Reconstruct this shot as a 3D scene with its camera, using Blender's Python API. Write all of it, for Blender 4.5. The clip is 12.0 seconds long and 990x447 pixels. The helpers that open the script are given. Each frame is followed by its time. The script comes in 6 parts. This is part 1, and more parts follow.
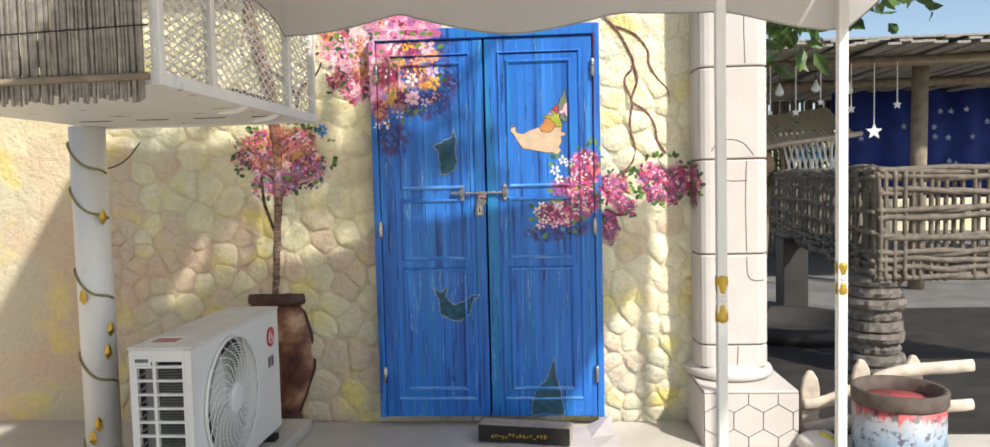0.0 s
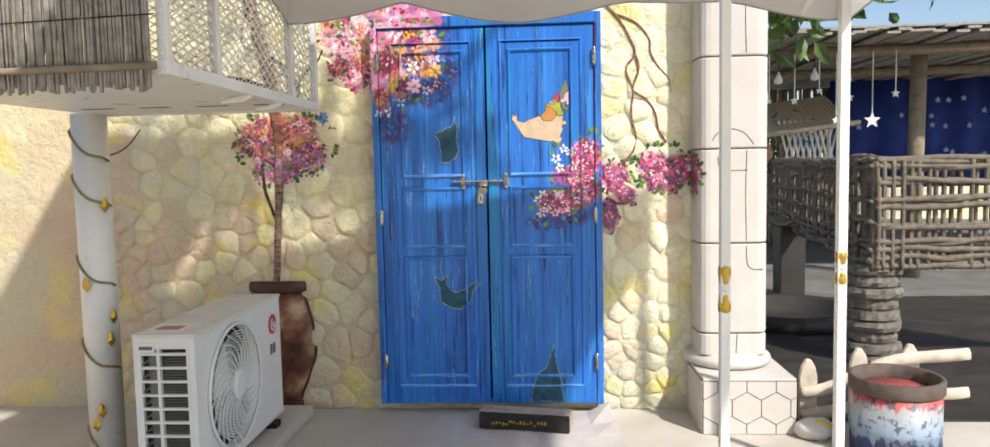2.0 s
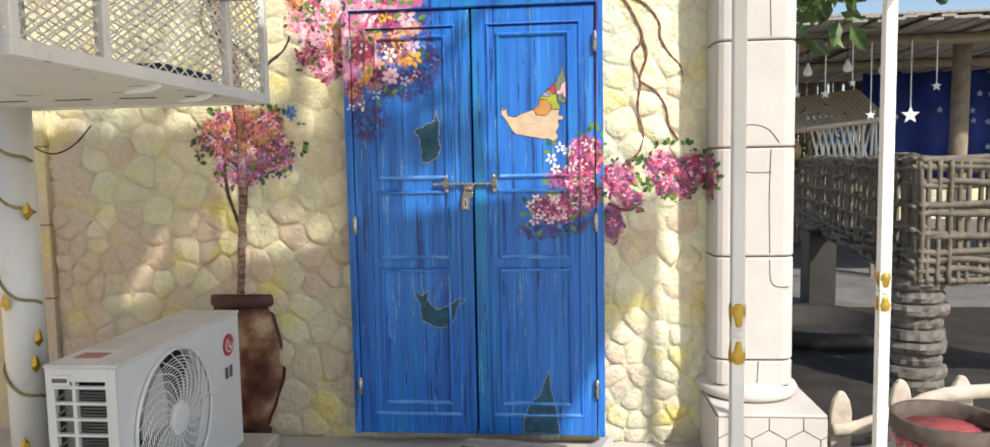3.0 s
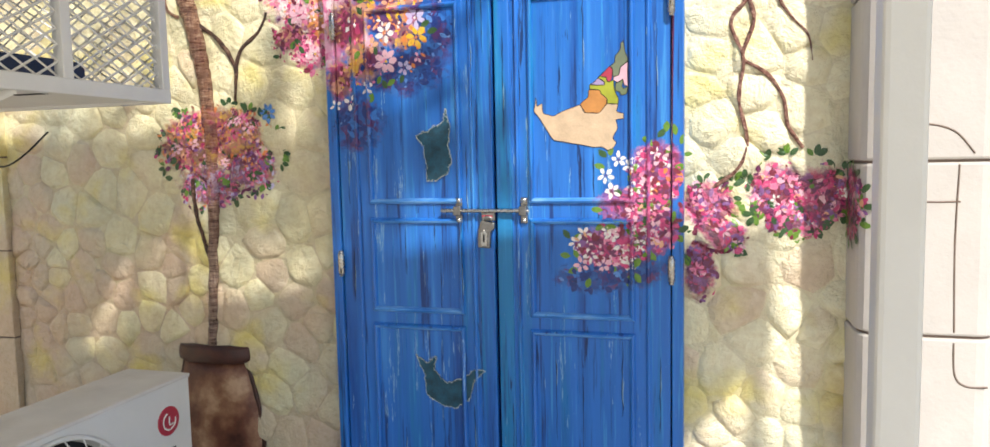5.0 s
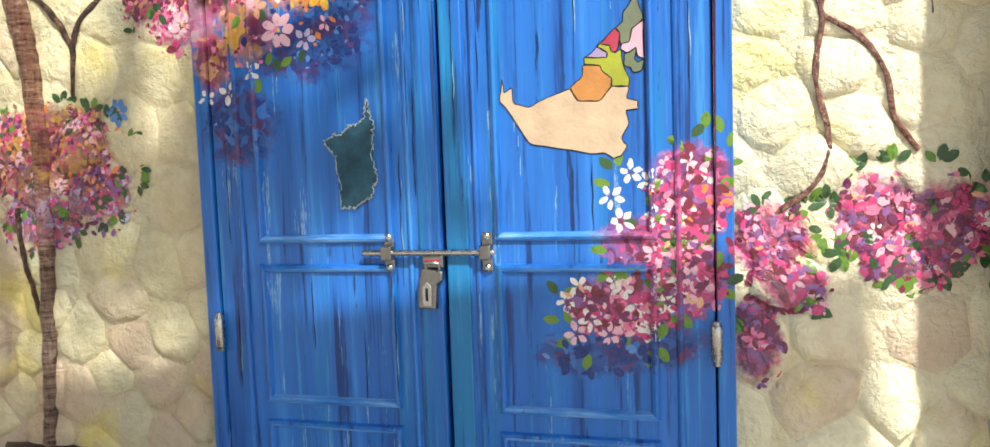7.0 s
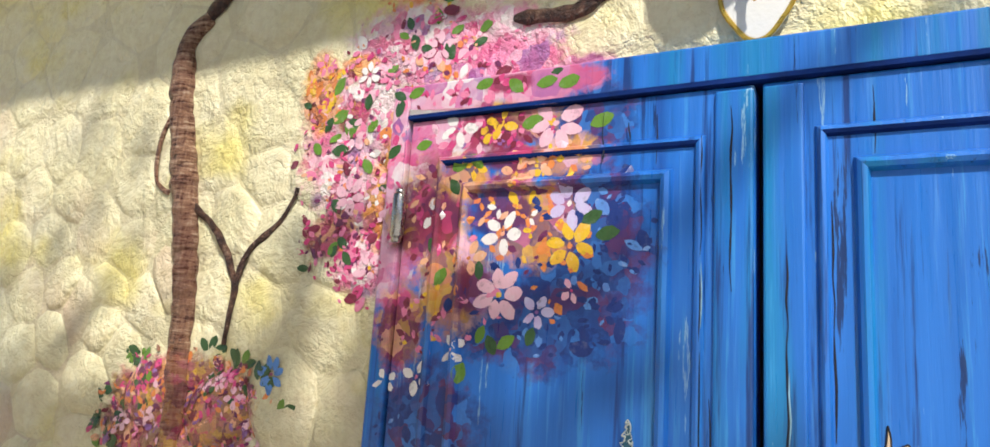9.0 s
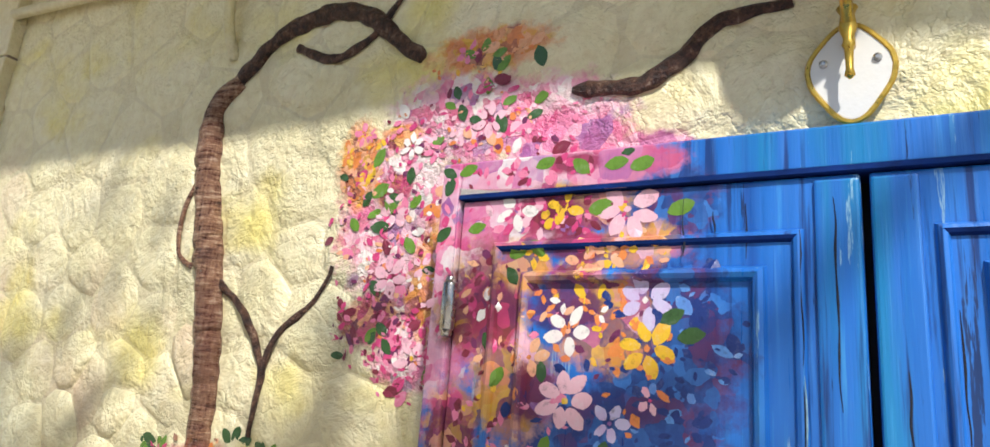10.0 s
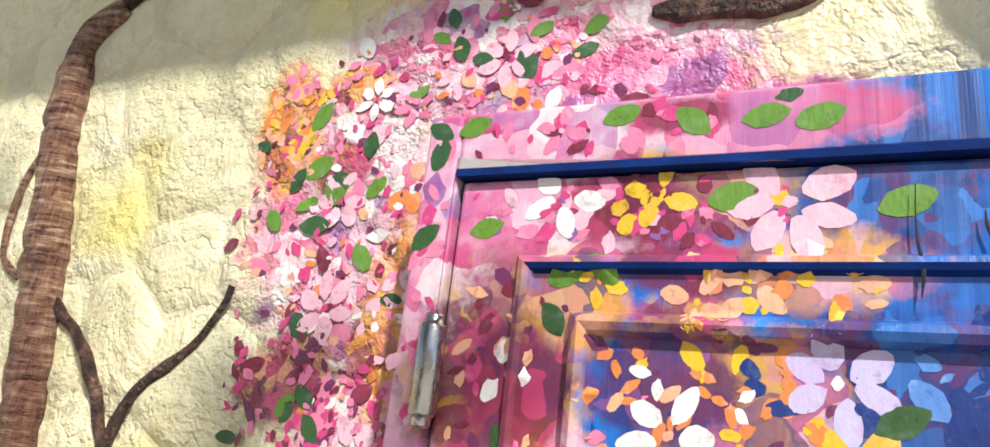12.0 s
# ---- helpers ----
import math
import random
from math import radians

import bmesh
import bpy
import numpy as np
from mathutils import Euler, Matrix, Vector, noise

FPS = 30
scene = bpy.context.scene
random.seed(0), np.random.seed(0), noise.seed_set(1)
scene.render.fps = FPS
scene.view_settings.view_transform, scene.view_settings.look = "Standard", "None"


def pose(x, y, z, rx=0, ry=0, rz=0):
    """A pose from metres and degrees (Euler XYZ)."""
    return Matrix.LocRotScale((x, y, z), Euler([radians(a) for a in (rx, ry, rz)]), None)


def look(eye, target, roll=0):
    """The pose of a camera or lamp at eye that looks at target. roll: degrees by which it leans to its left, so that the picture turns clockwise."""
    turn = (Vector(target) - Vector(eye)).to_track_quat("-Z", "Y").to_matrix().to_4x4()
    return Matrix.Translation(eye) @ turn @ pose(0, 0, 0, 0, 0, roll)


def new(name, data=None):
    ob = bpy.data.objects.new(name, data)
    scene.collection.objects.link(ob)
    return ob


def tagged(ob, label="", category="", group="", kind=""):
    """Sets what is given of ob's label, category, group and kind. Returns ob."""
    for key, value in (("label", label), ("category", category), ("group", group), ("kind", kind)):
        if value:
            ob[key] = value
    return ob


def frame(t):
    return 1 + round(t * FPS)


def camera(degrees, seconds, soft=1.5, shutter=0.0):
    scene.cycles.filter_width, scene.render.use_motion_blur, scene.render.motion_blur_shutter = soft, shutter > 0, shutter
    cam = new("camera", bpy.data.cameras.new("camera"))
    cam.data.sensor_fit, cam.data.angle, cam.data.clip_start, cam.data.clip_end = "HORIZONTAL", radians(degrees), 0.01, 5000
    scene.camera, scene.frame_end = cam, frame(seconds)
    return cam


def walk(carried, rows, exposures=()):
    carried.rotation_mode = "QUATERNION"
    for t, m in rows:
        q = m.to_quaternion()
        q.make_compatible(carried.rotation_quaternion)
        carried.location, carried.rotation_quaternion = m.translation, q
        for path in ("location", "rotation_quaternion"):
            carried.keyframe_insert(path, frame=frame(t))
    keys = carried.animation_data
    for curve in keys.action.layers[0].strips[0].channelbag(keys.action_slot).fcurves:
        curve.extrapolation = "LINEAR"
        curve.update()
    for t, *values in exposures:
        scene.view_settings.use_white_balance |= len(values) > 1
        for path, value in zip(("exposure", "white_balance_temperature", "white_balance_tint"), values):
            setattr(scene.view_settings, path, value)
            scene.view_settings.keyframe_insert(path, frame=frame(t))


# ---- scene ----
cam = camera(67.8, 12.0)
PATH = [
    (0, (0.316, -4.03, 1.34), (0.178, -2.038, 1.224), -1.4),
    (0.5, (0.318, -4.099, 1.344), (0.164, -2.11, 1.213), -1.2),
    (1, (0.278, -4.144, 1.348), (0.124, -2.156, 1.197), -1.4),
    (1.5, (0.262, -4.145, 1.356), (0.122, -2.155, 1.203), -1.4),
    (2, (0.291, -4.043, 1.352), (0.163, -2.053, 1.199), -1.2),
    (2.5, (0.384, -3.783, 1.349), (0.241, -1.795, 1.188), -1.2),
    (3, (0.437, -3.56, 1.374), (0.244, -1.576, 1.21), -1.1),
    (3.2, (0.451, -3.437, 1.372), (0.248, -1.454, 1.208), -0.7),
    (4.8, (0.714, -2.578, 1.441), (0.168, -0.664, 1.252), -1.3),
    (5, (0.687, -2.464, 1.452), (0.13, -0.551, 1.276), -1.2),
    (5.5, (0.621, -2.253, 1.476), (0.067, -0.336, 1.349), -2.0),
    (6, (0.607, -2.023, 1.47), (0.051, -0.106, 1.345), -2.4),
    (6.5, (0.605, -1.846, 1.451), (0.084, 0.078, 1.296), -2.2),
    (6.7, (0.577, -1.766, 1.443), (0.093, 0.167, 1.28), -2.2),
    (8.3, (0.328, -1.169, 1.587), (-0.548, 0.618, 1.782), 2.1),
    (8.5, (0.28, -1.146, 1.612), (-0.631, 0.619, 1.851), 2.8),
    (9, (0.144, -1.101, 1.684), (-0.784, 0.629, 2.063), 3.9),
    (9.5, (0.066, -1.093, 1.723), (-0.868, 0.618, 2.167), 4.1),
    (10, (0.021, -1.059, 1.771), (-0.916, 0.637, 2.264), 4.5),
    (10.5, (-0.025, -0.993, 1.817), (-0.967, 0.679, 2.379), 5.2),
    (11, (-0.069, -0.901, 1.843), (-1.037, 0.738, 2.458), 5.9),
    (11.5, (-0.156, -0.781, 1.849), (-1.124, 0.859, 2.462), 7.2),
    (12, (-0.275, -0.638, 1.86), (-1.101, 1.082, 2.46), 6.9),
]
walk(cam, [(t, look(eye, target, roll)) for t, eye, target, roll in PATH],
     [(0.0, 0.47, 6500, 10), (3.0, 0.47, 6500, 10), (5.0, 0.5, 6500, 10), (6.5, 0.6, 6650, 9), (8.5, 0.24, 5950, 9), (9.0, 0.28, 6400, 10), (11.0, 0.32, 6250, 10), (12.0, 0.46, 6250, 9)])

# ---- light ----
SUN_AZ, SUN_EL = 38.0, 44.0   # degrees: to the right of the wall's outward normal, and above the horizon
sun_dir = Vector((math.sin(radians(SUN_AZ)) * math.cos(radians(SUN_EL)), -math.cos(radians(SUN_AZ)) * math.cos(radians(SUN_EL)), math.sin(radians(SUN_EL))))
sun = new("sun", bpy.data.lights.new("sun", "SUN"))
sun.data.energy, sun.data.angle, sun.data.color = 4.1, radians(1.8), (1.0, 0.95, 0.87)
sun.matrix_world = look(sun_dir * 20, (0, 0, 0))
world = bpy.data.worlds.new("sky")
scene.world = world
world.use_nodes = True
wn = world.node_tree.nodes
sky = wn.new("ShaderNodeTexSky")
sky.sky_type, sky.sun_disc = "NISHITA", False
sky.sun_elevation, sky.sun_rotation = radians(SUN_EL), radians(180 - SUN_AZ)
world.node_tree.links.new(sky.outputs[0], wn["Background"].inputs[0])
wn["Background"].inputs[1].default_value = 0.115

# ---- materials ----


class Nodes:
    """A small builder of procedural materials."""

    def __init__(self, name):
        self.mat = bpy.data.materials.new(name)
        self.mat.use_nodes = True
        self.t = self.mat.node_tree
        self.bsdf = self.t.nodes["Principled BSDF"]
        self.pos = self.t.nodes.new("ShaderNodeNewGeometry").outputs["Position"]

    def node(self, kind, **inputs):
        n = self.t.nodes.new(kind)
        for key, value in inputs.items():
            self.put(n.inputs[key.replace("_", " ")], value)
        return n

    def put(self, socket, value):
        if isinstance(value, bpy.types.NodeSocket):
            self.t.links.new(value, socket)
        else:
            socket.default_value = value

    def scaled(self, x, y, z):
        n = self.node("ShaderNodeMapping")
        self.t.links.new(self.pos, n.inputs["Vector"])
        n.inputs["Scale"].default_value = (x, y, z)
        return n.outputs[0]

    def noise(self, scale, detail=4, rough=0.55, vector=None):
        n = self.node("ShaderNodeTexNoise", Scale=scale, Detail=detail, Roughness=rough)
        self.t.links.new(vector or self.pos, n.inputs["Vector"])
        return n.outputs["Fac"]

    def ramp(self, fac, *stops):
        n = self.node("ShaderNodeValToRGB", Fac=fac)
        el = n.color_ramp.elements
        while len(el) < len(stops):
            el.new(0.5)
        for e, (p, c) in zip(el, stops):
            e.position = p
            e.color = (*c, 1) if isinstance(c, tuple) else (c, c, c, 1)
        return n.outputs[0]

    def mix(self, fac, a, b, mode="MIX"):
        n = self.t.nodes.new("ShaderNodeMix")
        n.data_type, n.blend_type = "RGBA", mode
        for i, v in ((0, fac), (6, a), (7, b)):
            if isinstance(v, tuple) and len(v) == 3:
                v = (*v, 1)
            self.put(n.inputs[i], v)
        return n.outputs[2]

    def math(self, op, a, b=0.0):
        n = self.t.nodes.new("ShaderNodeMath")
        n.operation = op
        self.put(n.inputs[0], a)
        self.put(n.inputs[1], b)
        return n.outputs[0]

    def random(self):
        return self.t.nodes.new("ShaderNodeObjectInfo").outputs["Random"]

    def island(self):
        return self.t.nodes.new("ShaderNodeNewGeometry").outputs["Random Per Island"]

    def axis(self, i):
        n = self.node("ShaderNodeSeparateXYZ")
        self.t.links.new(self.pos, n.inputs[0])
        return n.outputs[i]

    def bump(self, height, strength=0.3, distance=0.01):
        n = self.node("ShaderNodeBump", Height=height, Strength=strength, Distance=distance)
        self.t.links.new(n.outputs[0], self.bsdf.inputs["Normal"])

    def done(self, color, rough=0.6, metal=0.0, spec=0.5):
        self.put(self.bsdf.inputs["Base Color"], (*color, 1) if isinstance(color, tuple) else color)
        self.put(self.bsdf.inputs["Roughness"], rough)
        self.put(self.bsdf.inputs["Metallic"], metal)
        self.bsdf.inputs["Specular IOR Level"].default_value = spec
        return self.mat


def plain(name, color, rough=0.5, metal=0.0, vary=0.18, scale=9.0, bump=0.12, grain=120.0, dirt=(0.25, 0.22, 0.18), dirty=0.0, spec=0.5):
    """A painted or natural surface with broad and fine variation."""
    n = Nodes(name)
    lo, hi = tuple(c * (1 - vary) for c in color), tuple(min(1, c * (1 + vary)) for c in color)
    c = n.ramp(n.noise(scale), (0.3, lo), (0.7, hi))
    if dirty:
        c = n.mix(n.ramp(n.noise(scale * 0.4, 6, 0.7), (0.48, 0.0), (0.72, dirty)), c, dirt)
    fine = n.noise(grain, 3)
    c = n.mix(0.12, c, n.ramp(fine, (0.3, lo), (0.7, hi)))
    n.bump(fine, bump, 0.004)
    return n.done(c, n.ramp(n.noise(scale * 2), (0.3, max(0.05, rough - 0.1)), (0.7, min(1, rough + 0.1))), metal, spec)


def wall_material(name, joint=False):
    """Cream limewash over moulded plaster, each stone tinted a little on its own: yellow, grey-green, rose and buff."""
    n = Nodes(name)
    cream, yellow, rose, grey = (0.75, 0.69, 0.43), (0.76, 0.66, 0.16), (0.60, 0.44, 0.33), (0.55, 0.57, 0.44)
    broad = n.noise(1.3, 3)
    low = n.math("SUBTRACT", 1.25, n.axis(2))                       # rosier towards the foot of the wall
    side = n.math("MULTIPLY", n.math("SUBTRACT", -0.55, n.axis(0)), 0.35)
    cream = n.mix(n.ramp(n.math("ADD", n.math("MULTIPLY", n.axis(0), 0.9), n.math("MULTIPLY", n.noise(2.2, 3), 0.4)), (0.55, 0.0), (0.95, 0.8)), cream, (0.88, 0.84, 0.62))   # paler wash beside the pillar, with the sunlight there put into the colour
    c = n.mix(n.ramp(n.noise(7.0, 5), (0.4, 0.0), (0.75, 0.6)), cream, (0.86, 0.80, 0.60))
    pink = n.math("ADD", n.math("MULTIPLY", n.math("ADD", low, side), 0.95), n.math("MULTIPLY", n.math("SUBTRACT", n.noise(2.6, 3), 0.5), 3.0))
    if not joint:
        pink = n.math("ADD", pink, n.math("MULTIPLY", n.math("SUBTRACT", n.random(), 0.55), 1.5))
    c = n.mix(n.ramp(pink, (0.0, 0.0), (0.9, 0.85)), c, rose)
    green = n.math("ADD", n.noise(1.9, 2), n.math("MULTIPLY", low, 0.10))
    c = n.mix(n.ramp(green, (0.48, 0.0), (0.66, 0.65)), c, grey)
    c = n.mix(n.ramp(n.noise(3.1, 3, 0.5, n.scaled(1.1, 1, 1.3)), (0.54, 0.0), (0.68, 0.7)), c, yellow)
    c = n.mix(n.ramp(n.noise(38, 4, 0.7), (0.35, 0.45), (0.6, 0.0)), c, n.mix(1.0, c, (0.78, 0.70, 0.58), "MULTIPLY"))
    if joint:
        c = n.mix(0.22, c, (0.42, 0.34, 0.22))
    c = blossoms(n, c)
    fold = n.node("ShaderNodeTexNoise", Scale=11.0, Detail=5, Roughness=0.62, Distortion=0.35)
    n.t.links.new(n.pos, fold.inputs["Vector"])
    crease = n.ramp(n.math("ABSOLUTE", n.math("SUBTRACT", n.noise(8.0, 5, 0.6), 0.5)), (0.0, 0.0), (0.02, 0.8), (0.08, 1.0))
    h = n.math("ADD", n.math("MULTIPLY", crease, 0.10), n.math("MULTIPLY", fold.outputs["Fac"], 1.5))
    h = n.math("ADD", h, n.math("ADD", n.math("MULTIPLY", n.noise(30, 5, 0.6), 0.38), n.math("MULTIPLY", n.noise(140, 3), 0.10)))
    n.bump(h, 0.85, 0.018)
    return n.done(c, n.ramp(n.noise(12, 4), (0.35, 0.30), (0.7, 0.52)), 0.0, 0.5)


def door_material(name, tint=0.0):
    """Cobalt gloss paint brushed downwards in streaks, thin and flaking in places, turquoise in patches."""
    n = Nodes(name)
    streak = n.noise(1.0, 4, 0.55, n.scaled(20, 20, 0.9))
    fine = n.noise(1.0, 4, 0.6, n.scaled(120, 120, 4.0))
    c = n.ramp(streak, (0.30, (0.008, 0.075, 0.34)), (0.42, (0.014, 0.135, 0.50)), (0.62, (0.022, 0.17, 0.60)), (0.76, (0.05, 0.27, 0.70)))
    teal = n.math("ADD", n.noise(1.0, 4, 0.6, n.scaled(13, 13, 0.8)), tint)
    c = n.mix(n.ramp(teal, (0.57, 0.0), (0.70, 0.75)), c, (0.006, 0.20, 0.42))
    c = n.mix(n.ramp(fine, (0.60, 0.0), (0.75, 0.35)), c, (0.10, 0.36, 0.74))
    drip = n.noise(1.0, 5, 0.65, n.scaled(48, 48, 1.7))
    c = n.mix(n.ramp(drip, (0.35, 0.9), (0.44, 0.0)), c, (0.005, 0.032, 0.16))
    c = n.mix(n.ramp(drip, (0.60, 0.0), (0.68, 0.5)), c, (0.07, 0.36, 0.70))
    crack = n.noise(1.0, 6, 0.7, n.scaled(30, 30, 2.0))
    c = n.mix(n.ramp(crack, (0.625, 0.0), (0.64, 0.75), (0.665, 0.0)), c, (0.36, 0.60, 0.74))
    c = n.mix(n.ramp(crack, (0.345, 0.9), (0.365, 0.0)), c, (0.004, 0.02, 0.09))
    c = blossoms(n, c, 0.8)
    n.bump(n.math("ADD", n.math("MULTIPLY", streak, 0.5), n.math("ADD", n.math("MULTIPLY", fine, 0.3), n.math("MULTIPLY", drip, 0.5))), 0.45, 0.005)
    return n.done(c, n.ramp(fine, (0.3, 0.26), (0.7, 0.48)), 0.0, 0.5)




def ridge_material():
    """The raised rails of the panels, their lit crests painted in as streaky paler blue."""
    n = Nodes("highlight_blue_ridge")
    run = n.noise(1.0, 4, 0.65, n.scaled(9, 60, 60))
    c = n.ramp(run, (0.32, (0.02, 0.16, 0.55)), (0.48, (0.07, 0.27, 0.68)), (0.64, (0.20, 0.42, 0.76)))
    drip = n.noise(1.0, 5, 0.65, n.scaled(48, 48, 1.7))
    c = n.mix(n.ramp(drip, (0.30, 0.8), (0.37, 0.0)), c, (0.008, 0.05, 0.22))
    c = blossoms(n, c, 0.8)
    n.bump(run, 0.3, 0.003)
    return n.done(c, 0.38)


def wash(n, c, blobs, palette, scale):
    """Brushed colour over part of a surface: ragged ellipses (x, z, rx, rz) filled with petal-sized touches of a palette."""
    near = None
    for x, z, rx, rz in blobs:
        s = n.node("ShaderNodeVectorMath")
        s.operation = "SUBTRACT"
        n.t.links.new(n.pos, s.inputs[0])
        s.inputs[1].default_value = (x, 0, z)
        m = n.node("ShaderNodeVectorMath")
        m.operation = "MULTIPLY"
        n.t.links.new(s.outputs[0], m.inputs[0])
        m.inputs[1].default_value = (1 / rx, 0, 1 / rz)
        d = n.node("ShaderNodeVectorMath")
        d.operation = "LENGTH"
        n.t.links.new(m.outputs[0], d.inputs[0])
        near = d.outputs["Value"] if near is None else n.math("MINIMUM", near, d.outputs["Value"])
    ragged_edge = n.math("ADD", near, n.math("MULTIPLY", n.math("SUBTRACT", n.noise(26, 5, 0.7), 0.5), 1.1))
    mask = n.ramp(ragged_edge, (0.70, 0.93), (1.0, 0.0))
    warp = n.node("ShaderNodeTexNoise", Scale=scale * 0.5, Detail=3)
    n.t.links.new(n.pos, warp.inputs["Vector"])
    add = n.node("ShaderNodeVectorMath")
    add.operation = "MULTIPLY"
    n.t.links.new(warp.outputs["Color"], add.inputs[0])
    add.inputs[1].default_value = (0.075, 0.075, 0.075)
    tot = n.node("ShaderNodeVectorMath")
    n.t.links.new(add.outputs[0], tot.inputs[0])
    n.t.links.new(n.pos, tot.inputs[1])
    cell = n.node("ShaderNodeTexVoronoi", Scale=scale)
    n.t.links.new(tot.outputs[0], cell.inputs["Vector"])
    sep = n.node("ShaderNodeSeparateColor")
    n.t.links.new(cell.outputs["Color"], sep.inputs[0])
    k = len(palette)
    stops = [((i + 0.5) / k, p) for i, p in enumerate(palette)]
    touch = n.ramp(sep.outputs[0], *stops)
    blend = n.ramp(n.ramp(n.noise(scale * 0.45, 4), (0.3, 0.0), (0.7, 1.0)), *stops)
    col = n.mix(n.ramp(n.noise(scale, 4, 0.7), (0.38, 0.0), (0.66, 0.35)), touch, blend)
    return n.mix(mask, c, col)


PINK, PALE, ROSE, MAROON, PLUM, WHITE_P, PEACH, ORANGE_P, AMBER, NAVY, SKY, VIOLET, EARTH, LILAC = ((0.72, 0.20, 0.36), (0.78, 0.46, 0.56), (0.55, 0.05, 0.17), (0.17, 0.02, 0.045), (0.13, 0.025, 0.09), (0.80, 0.72, 0.70), (0.74, 0.36, 0.20),
                                                                                                  (0.66, 0.20, 0.05), (0.70, 0.40, 0.03), (0.010, 0.03, 0.17), (0.05, 0.20, 0.58), (0.24, 0.09, 0.30), (0.34, 0.17, 0.10), (0.50, 0.44, 0.68))


def blossoms(n, c, fine=1.0):
    """The painted blossom clouds, wherever they fall: on stones, frame and leaves alike."""
    c = wash(n, c, [(-1.27, 1.53, 0.14, 0.12), (-1.07, 1.55, 0.15, 0.12), (-1.16, 1.62, 0.13, 0.06)], ((0.44, 0.13, 0.15), EARTH, (0.55, 0.24, 0.12), MAROON, ROSE, (0.52, 0.20, 0.06), PLUM, AMBER, (0.40, 0.12, 0.18)), 48)
    c = wash(n, c, [(-1.19, 1.37, 0.15, 0.09), (-1.0, 1.43, 0.12, 0.08)], (PLUM, VIOLET, ROSE, EARTH, PLUM, LILAC), 70)
    c = wash(n, c, [(-0.25, 1.85, 0.12, 0.17), (-0.50, 1.58, 0.11, 0.11), (-0.24, 2.07, 0.08, 0.06), (-0.33, 1.75, 0.15, 0.08)], (NAVY, SKY, NAVY, PLUM, NAVY), 40)
    c = wash(n, c, [(-0.77, 2.10, 0.15, 0.18), (-0.66, 2.28, 0.17, 0.11), (-0.48, 2.26, 0.17, 0.09), (-0.70, 1.95, 0.11, 0.13), (-0.595, 2.00, 0.09, 0.30), (-0.46, 2.14, 0.20, 0.05), (-0.48, 2.06, 0.14, 0.07), (-0.71, 1.85, 0.09, 0.07)],
             (PALE, PINK, ROSE, PINK, WHITE_P, WHITE_P, PINK, VIOLET, PALE, PALE), 36 * fine)
    c = wash(n, c, [(-0.87, 2.21, 0.06, 0.10), (-0.60, 2.41, 0.15, 0.05), (-0.68, 1.98, 0.055, 0.12), (-0.78, 2.26, 0.06, 0.03)], (ORANGE_P, AMBER, PEACH, ORANGE_P, MAROON, PEACH), 45)
    c = wash(n, c, [(-0.80, 1.91, 0.08, 0.06), (-0.52, 1.92, 0.09, 0.11), (-0.38, 2.07, 0.10, 0.05), (-0.56, 1.74, 0.05, 0.09), (-0.78, 2.15, 0.05, 0.04), (-0.37, 1.95, 0.06, 0.05)], (MAROON, PLUM, ROSE, MAROON, AMBER, EARTH, ROSE, PLUM, PEACH), 40)
    c = wash(n, c, [(-0.33, 1.90, 0.08, 0.08), (-0.47, 1.81, 0.08, 0.09), (-0.29, 2.01, 0.08, 0.035), (-0.46, 1.98, 0.05, 0.05)], (AMBER, ORANGE_P, PEACH, PLUM, PINK, EARTH, NAVY, AMBER, PALE), 34)
    c = wash(n, c, [(-0.32, 2.13, 0.11, 0.045), (-0.31, 2.185, 0.10, 0.035), (-0.44, 2.22, 0.13, 0.06)], (PINK, ROSE, PALE, PINK, VIOLET, PINK), 26)
    c = wash(n, c, [(-0.425, 2.062, 0.07, 0.035), (-0.505, 1.915, 0.055, 0.06), (-0.375, 2.012, 0.06, 0.025), (-0.38, 2.135, 0.05, 0.02)], (MAROON, PLUM, MAROON, ROSE, MAROON, PLUM), 30)
    c = wash(n, c, [(-0.385, 1.925, 0.07, 0.05), (-0.43, 1.80, 0.04, 0.05)], (PLUM, NAVY, MAROON, VIOLET, PLUM), 30)
    c = wash(n, c, [(0.33, 1.06, 0.13, 0.06), (0.47, 1.09, 0.09, 0.07)], (NAVY, SKY, NAVY, PLUM), 45)
    c = wash(n, c, [(0.53, 1.40, 0.09, 0.11), (0.45, 1.30, 0.11, 0.06), (0.38, 1.16, 0.12, 0.07), (0.52, 1.22, 0.09, 0.09), (0.69, 1.28, 0.09, 0.10), (0.74, 1.19, 0.07, 0.06), (0.90, 1.33, 0.10, 0.10), (1.03, 1.32, 0.11, 0.10), (1.12, 1.31, 0.06, 0.09)],
             (ROSE, PLUM, MAROON, VIOLET, PINK, ROSE, MAROON, ROSE), 50)
    return wash(n, c, [(0.66, 1.08, 0.055, 0.11), (0.34, 1.15, 0.07, 0.05), (0.95, 1.24, 0.10, 0.05)], (PLUM, VIOLET, MAROON, ROSE, PLUM), 60)


